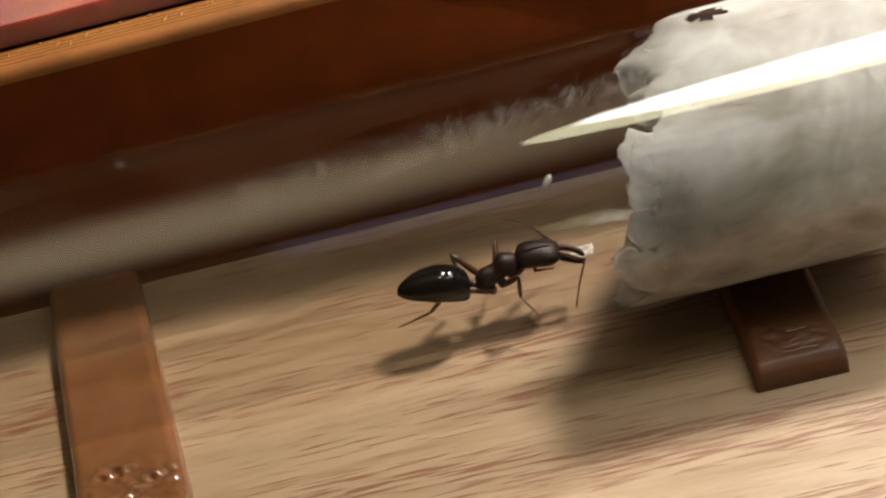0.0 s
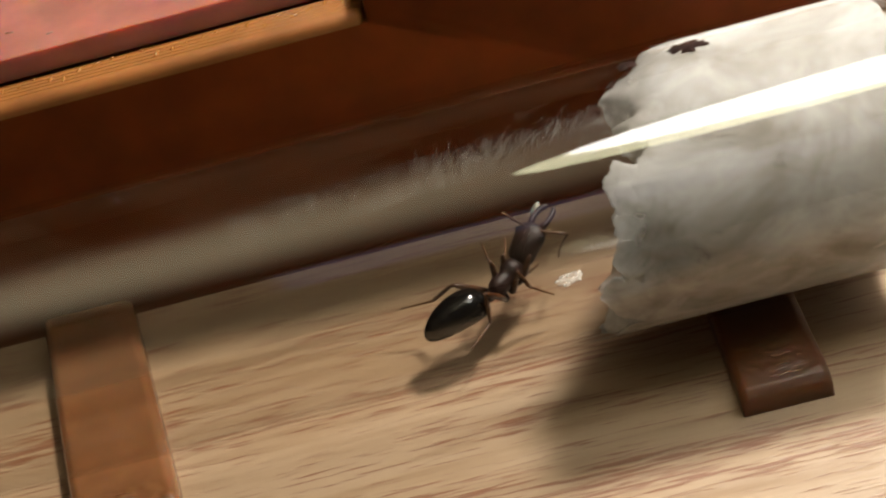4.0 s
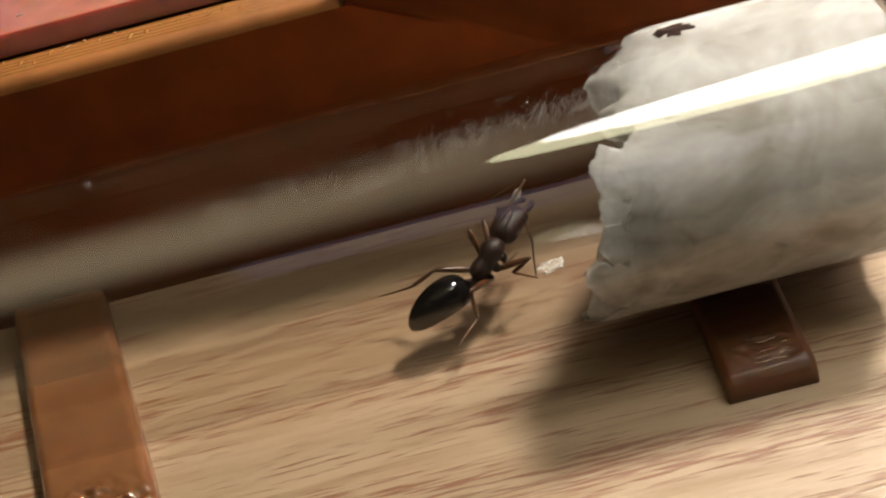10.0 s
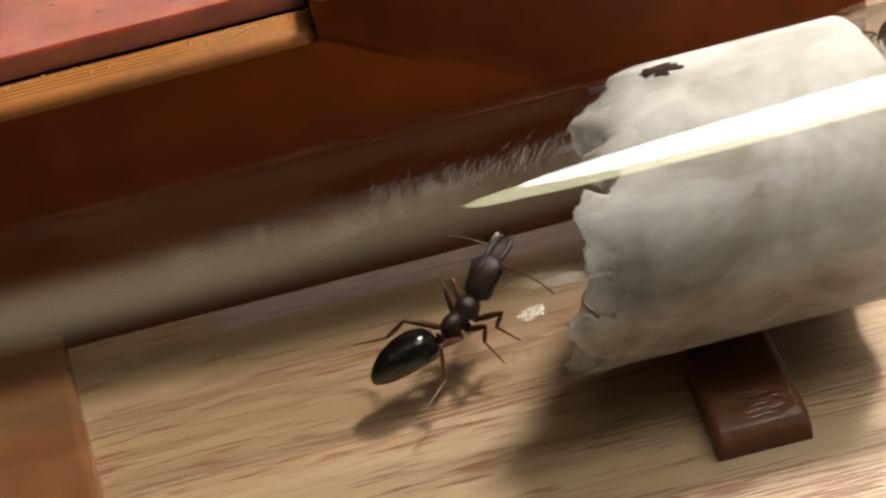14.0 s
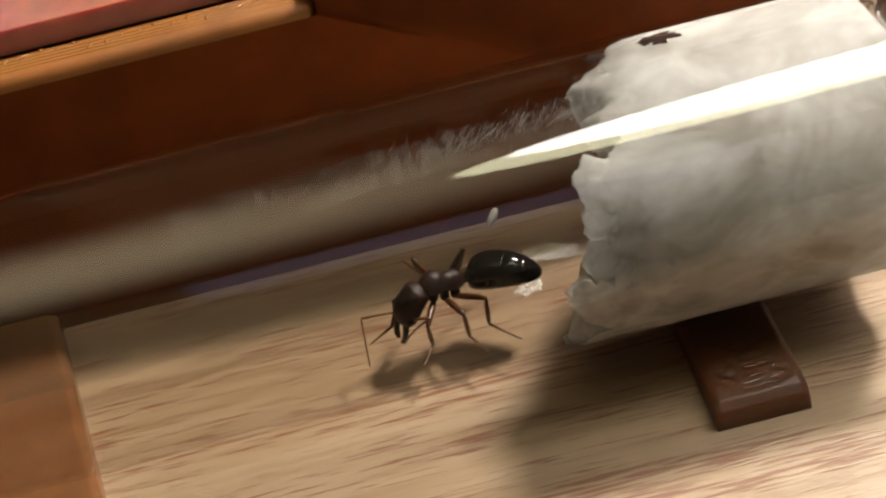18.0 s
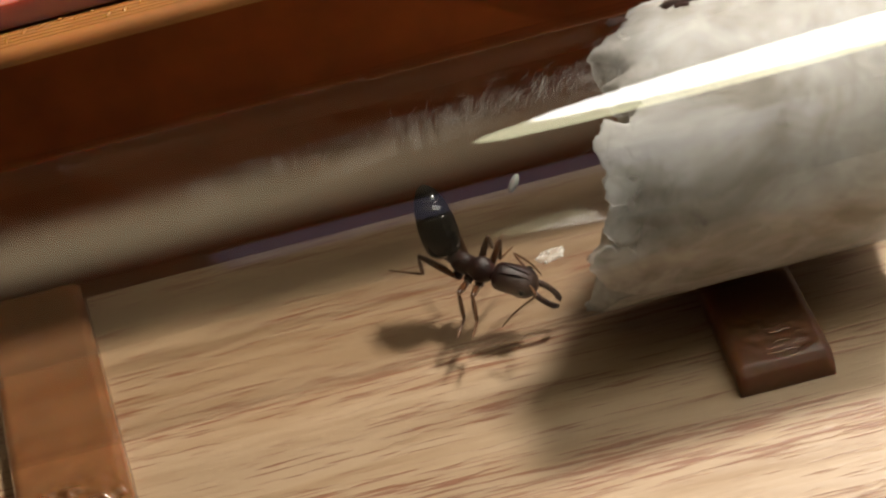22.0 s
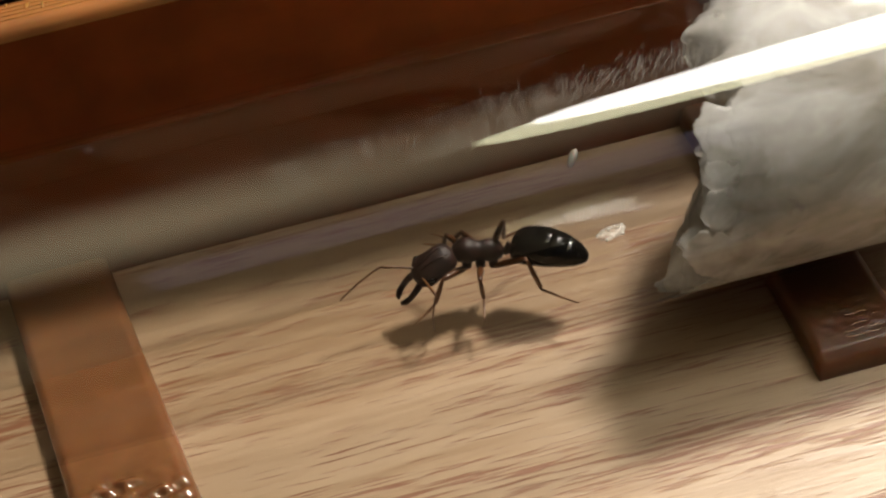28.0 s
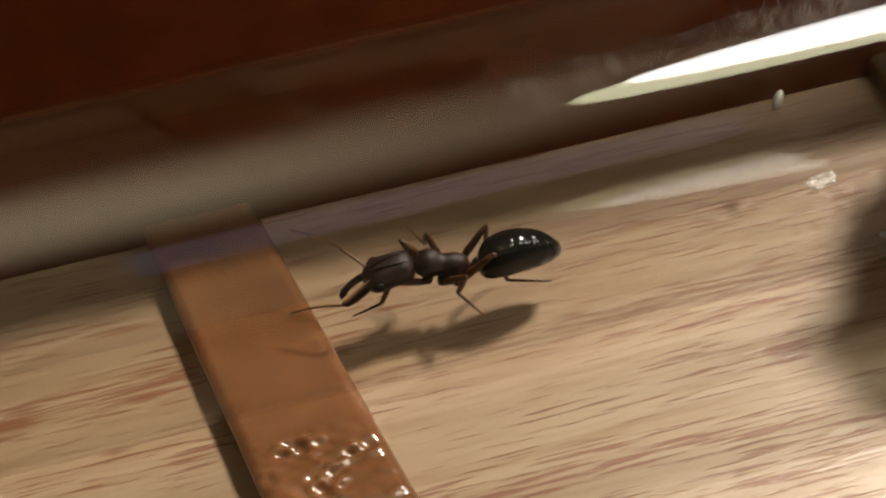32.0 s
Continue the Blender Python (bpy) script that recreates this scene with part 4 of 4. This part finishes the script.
stand(30, (-2.34, 1.09, 3.51), (-4.96, 0.34, 4.78), (-7.30, -0.64, 3.86), (2.07, 2.22, 2.87),
      ((-7.11, -1.33), (-5.64, -3.96), (0.92, -1.51), (-5.84, 3.36), (-6.26, 3.46), (-0.11, 4.15)),
      ((-7.65, -0.72, 3.81), (-8.23, -0.16, 2.66), (-9.25, 0.07, 3.76), (-11.40, -3.78, 3.78)))
stand(31, (-4.56, 0.86, 3.47), (-7.39, 1.55, 4.18), (-10.05, 1.78, 4.60), (-0.36, -0.83, 4.31),
      ((-11.59, 0.74), (-4.99, -1.52), (0.10, -0.85), (-8.20, 4.41), (-5.90, 4.42), (-2.59, 3.54)),
      ((-11.86, 0.97, 3.84), (-15.45, 2.93, 3.31), (-9.62, 3.62, 5.01), (-10.79, 5.02, 4.80)))
stand(32, (-9.55, 1.05, 3.50), (-12.44, 1.71, 4.02), (-15.13, 1.56, 3.87), (-5.03, 1.64, 2.90),
      ((-16.09, 1.14), (-9.84, -0.64), (-5.86, 0.31), (-13.17, 3.87), (-12.25, 4.95), (-6.55, 3.80)),
      ((-16.55, 0.09, 3.76), (-19.92, 1.59, 2.85), (-16.14, 3.54, 4.96), (-18.48, 5.35, 5.18)))


def between(rows, t, pick):
    """A smooth value between the rows, by a cubic that doesn't overshoot much."""
    i = max(k for k in range(len(rows)) if rows[k][0] <= t + 1e-6)
    if i >= len(rows) - 1:
        return pick(rows[-1]).copy()
    t0, t1 = rows[i][0], rows[i + 1][0]
    f = (t - t0) / (t1 - t0)
    p1, p2 = pick(rows[i]), pick(rows[i + 1])
    f = f * f * (3 - 2 * f)
    return p1.lerp(p2, f)


def foot_between(rows, t, k):
    """Feet stay put, then step with a small lift in the middle of the span."""
    i = max(j for j in range(len(rows)) if rows[j][0] <= t + 1e-6)
    if i >= len(rows) - 1:
        return rows[-1][2][k].copy()
    a, b_ = rows[i][2][k], rows[i + 1][2][k]
    f = (t - rows[i][0]) / (rows[i + 1][0] - rows[i][0])
    lo = 0.12 + 0.08 * (k % 3)
    f = min(1, max(0, (f - lo) / 0.6))
    f = f * f * (3 - 2 * f)
    p = floor_point(a.x + (b_.x - a.x) * f, a.y + (b_.y - a.y) * f)
    up = Vector((0, -p.y, TZ - p.z)).normalized()
    return p + up * min(0.7, (b_ - a).length * 0.35) * math.sin(math.pi * f)


def axes(x, up):
    x = x.normalized()
    y = up.cross(x).normalized()
    return Matrix((x, y, x.cross(y))).transposed()


def placed(origin, x, up):
    return Matrix.Translation(origin) @ axes(x, up).to_4x4()


def in_metres(m):
    m = m.copy()
    m.translation = m.translation * MM
    return m


def knee_of(hip, ankle, a, b_, pole):
    d = ankle - hip
    n = min(d.length, (a + b_) * 0.995)
    n = max(n, abs(a - b_) + 0.1)
    d.normalize()
    along = (a * a - b_ * b_ + n * n) / (2 * n)
    out = pole - d * pole.dot(d)
    out.normalize()
    return hip + d * along + out * math.sqrt(max(0.0, a * a - along * along)), hip + d * n


def motions():
    rows = {key: [] for key in MOVING}
    root_rows = []
    for step in range(0, 129):
        t = step * 0.25
        waist, neck, jaw, tip = (between(STANDS, t, lambda r, j=j: r[1][j]) for j in range(4))
        mid = (waist + neck) / 2
        up = Vector((0, -mid.y, TZ - mid.z)).normalized()
        up = (up + Vector((0, 0, 0.6))).normalized()
        base = placed(mid, neck - waist, up)
        root_rows.append((t, in_metres(base)))
        inv = base.inverted()

        def put(key, origin, x, u):
            rows[key].append((t, in_metres(inv @ placed(origin, x, u))))

        nose = base @ Vector((1.55, 0, 0))
        tail = base @ Vector((-1.72, 0, -0.14))
        hx = (jaw - neck).normalized()
        put("head", nose, hx, up)
        put("gaster", tail, tip - waist, up)
        hm = placed(nose, hx, up)
        for n, side in enumerate(("left", "right")):
            s = 1 - 2 * n
            for m, which in enumerate(("front", "middle", "hind")):
                x, y, z = HIP[which]
                hip = base @ Vector((x, s * (y + 0.1), z - 0.04))
                foot = foot_between(STANDS, t, n * 3 + m)
                normal = Vector((0, -foot.y, TZ - foot.z)).normalized()
                back = hip - foot
                flat = back - normal * back.dot(normal)
                reach = back.length
                a, b_, c = L_FEMUR[which], L_TIBIA[which], L_TARSUS[which]
                lift = 0.25 if flat.length > 0.8 * (a + c) else 0.6
                if flat.length < 1e-3:
                    flat = Vector((0, s, 0))
                ankle = foot + (flat.normalized() * math.cos(lift) + normal * math.sin(lift)) * c * min(1.0, 0.45 + reach / 6)
                pole = (normal * 0.9 + flat.normalized() * 0.15 + up * 0.9).normalized()
                knee, ankle = knee_of(hip, ankle, a, b_, pole)
                put((side, which, 0), hip, knee - hip, up)
                put((side, which, 1), knee, ankle - knee, (hip - knee).cross(ankle - knee).cross(ankle - knee) + up * 0.01)
                put((side, which, 2), ankle, foot - ankle, normal)
            elbow, end = (between(STANDS, t, lambda r, j=2 * n + e: r[3][j]) for e in (0, 1))
            root = hm @ Vector((2.25, s * 0.34, 0.26))
            put((side, "scape"), root, elbow - root, up)
            bend = root + (elbow - root).normalized() * L_SCAPE
            put((side, "flagellum"), bend, end - bend, up)
    walk(ant, root_rows)
    for key, ob in MOVING.items():
        walk(ob, rows[key])


motions()
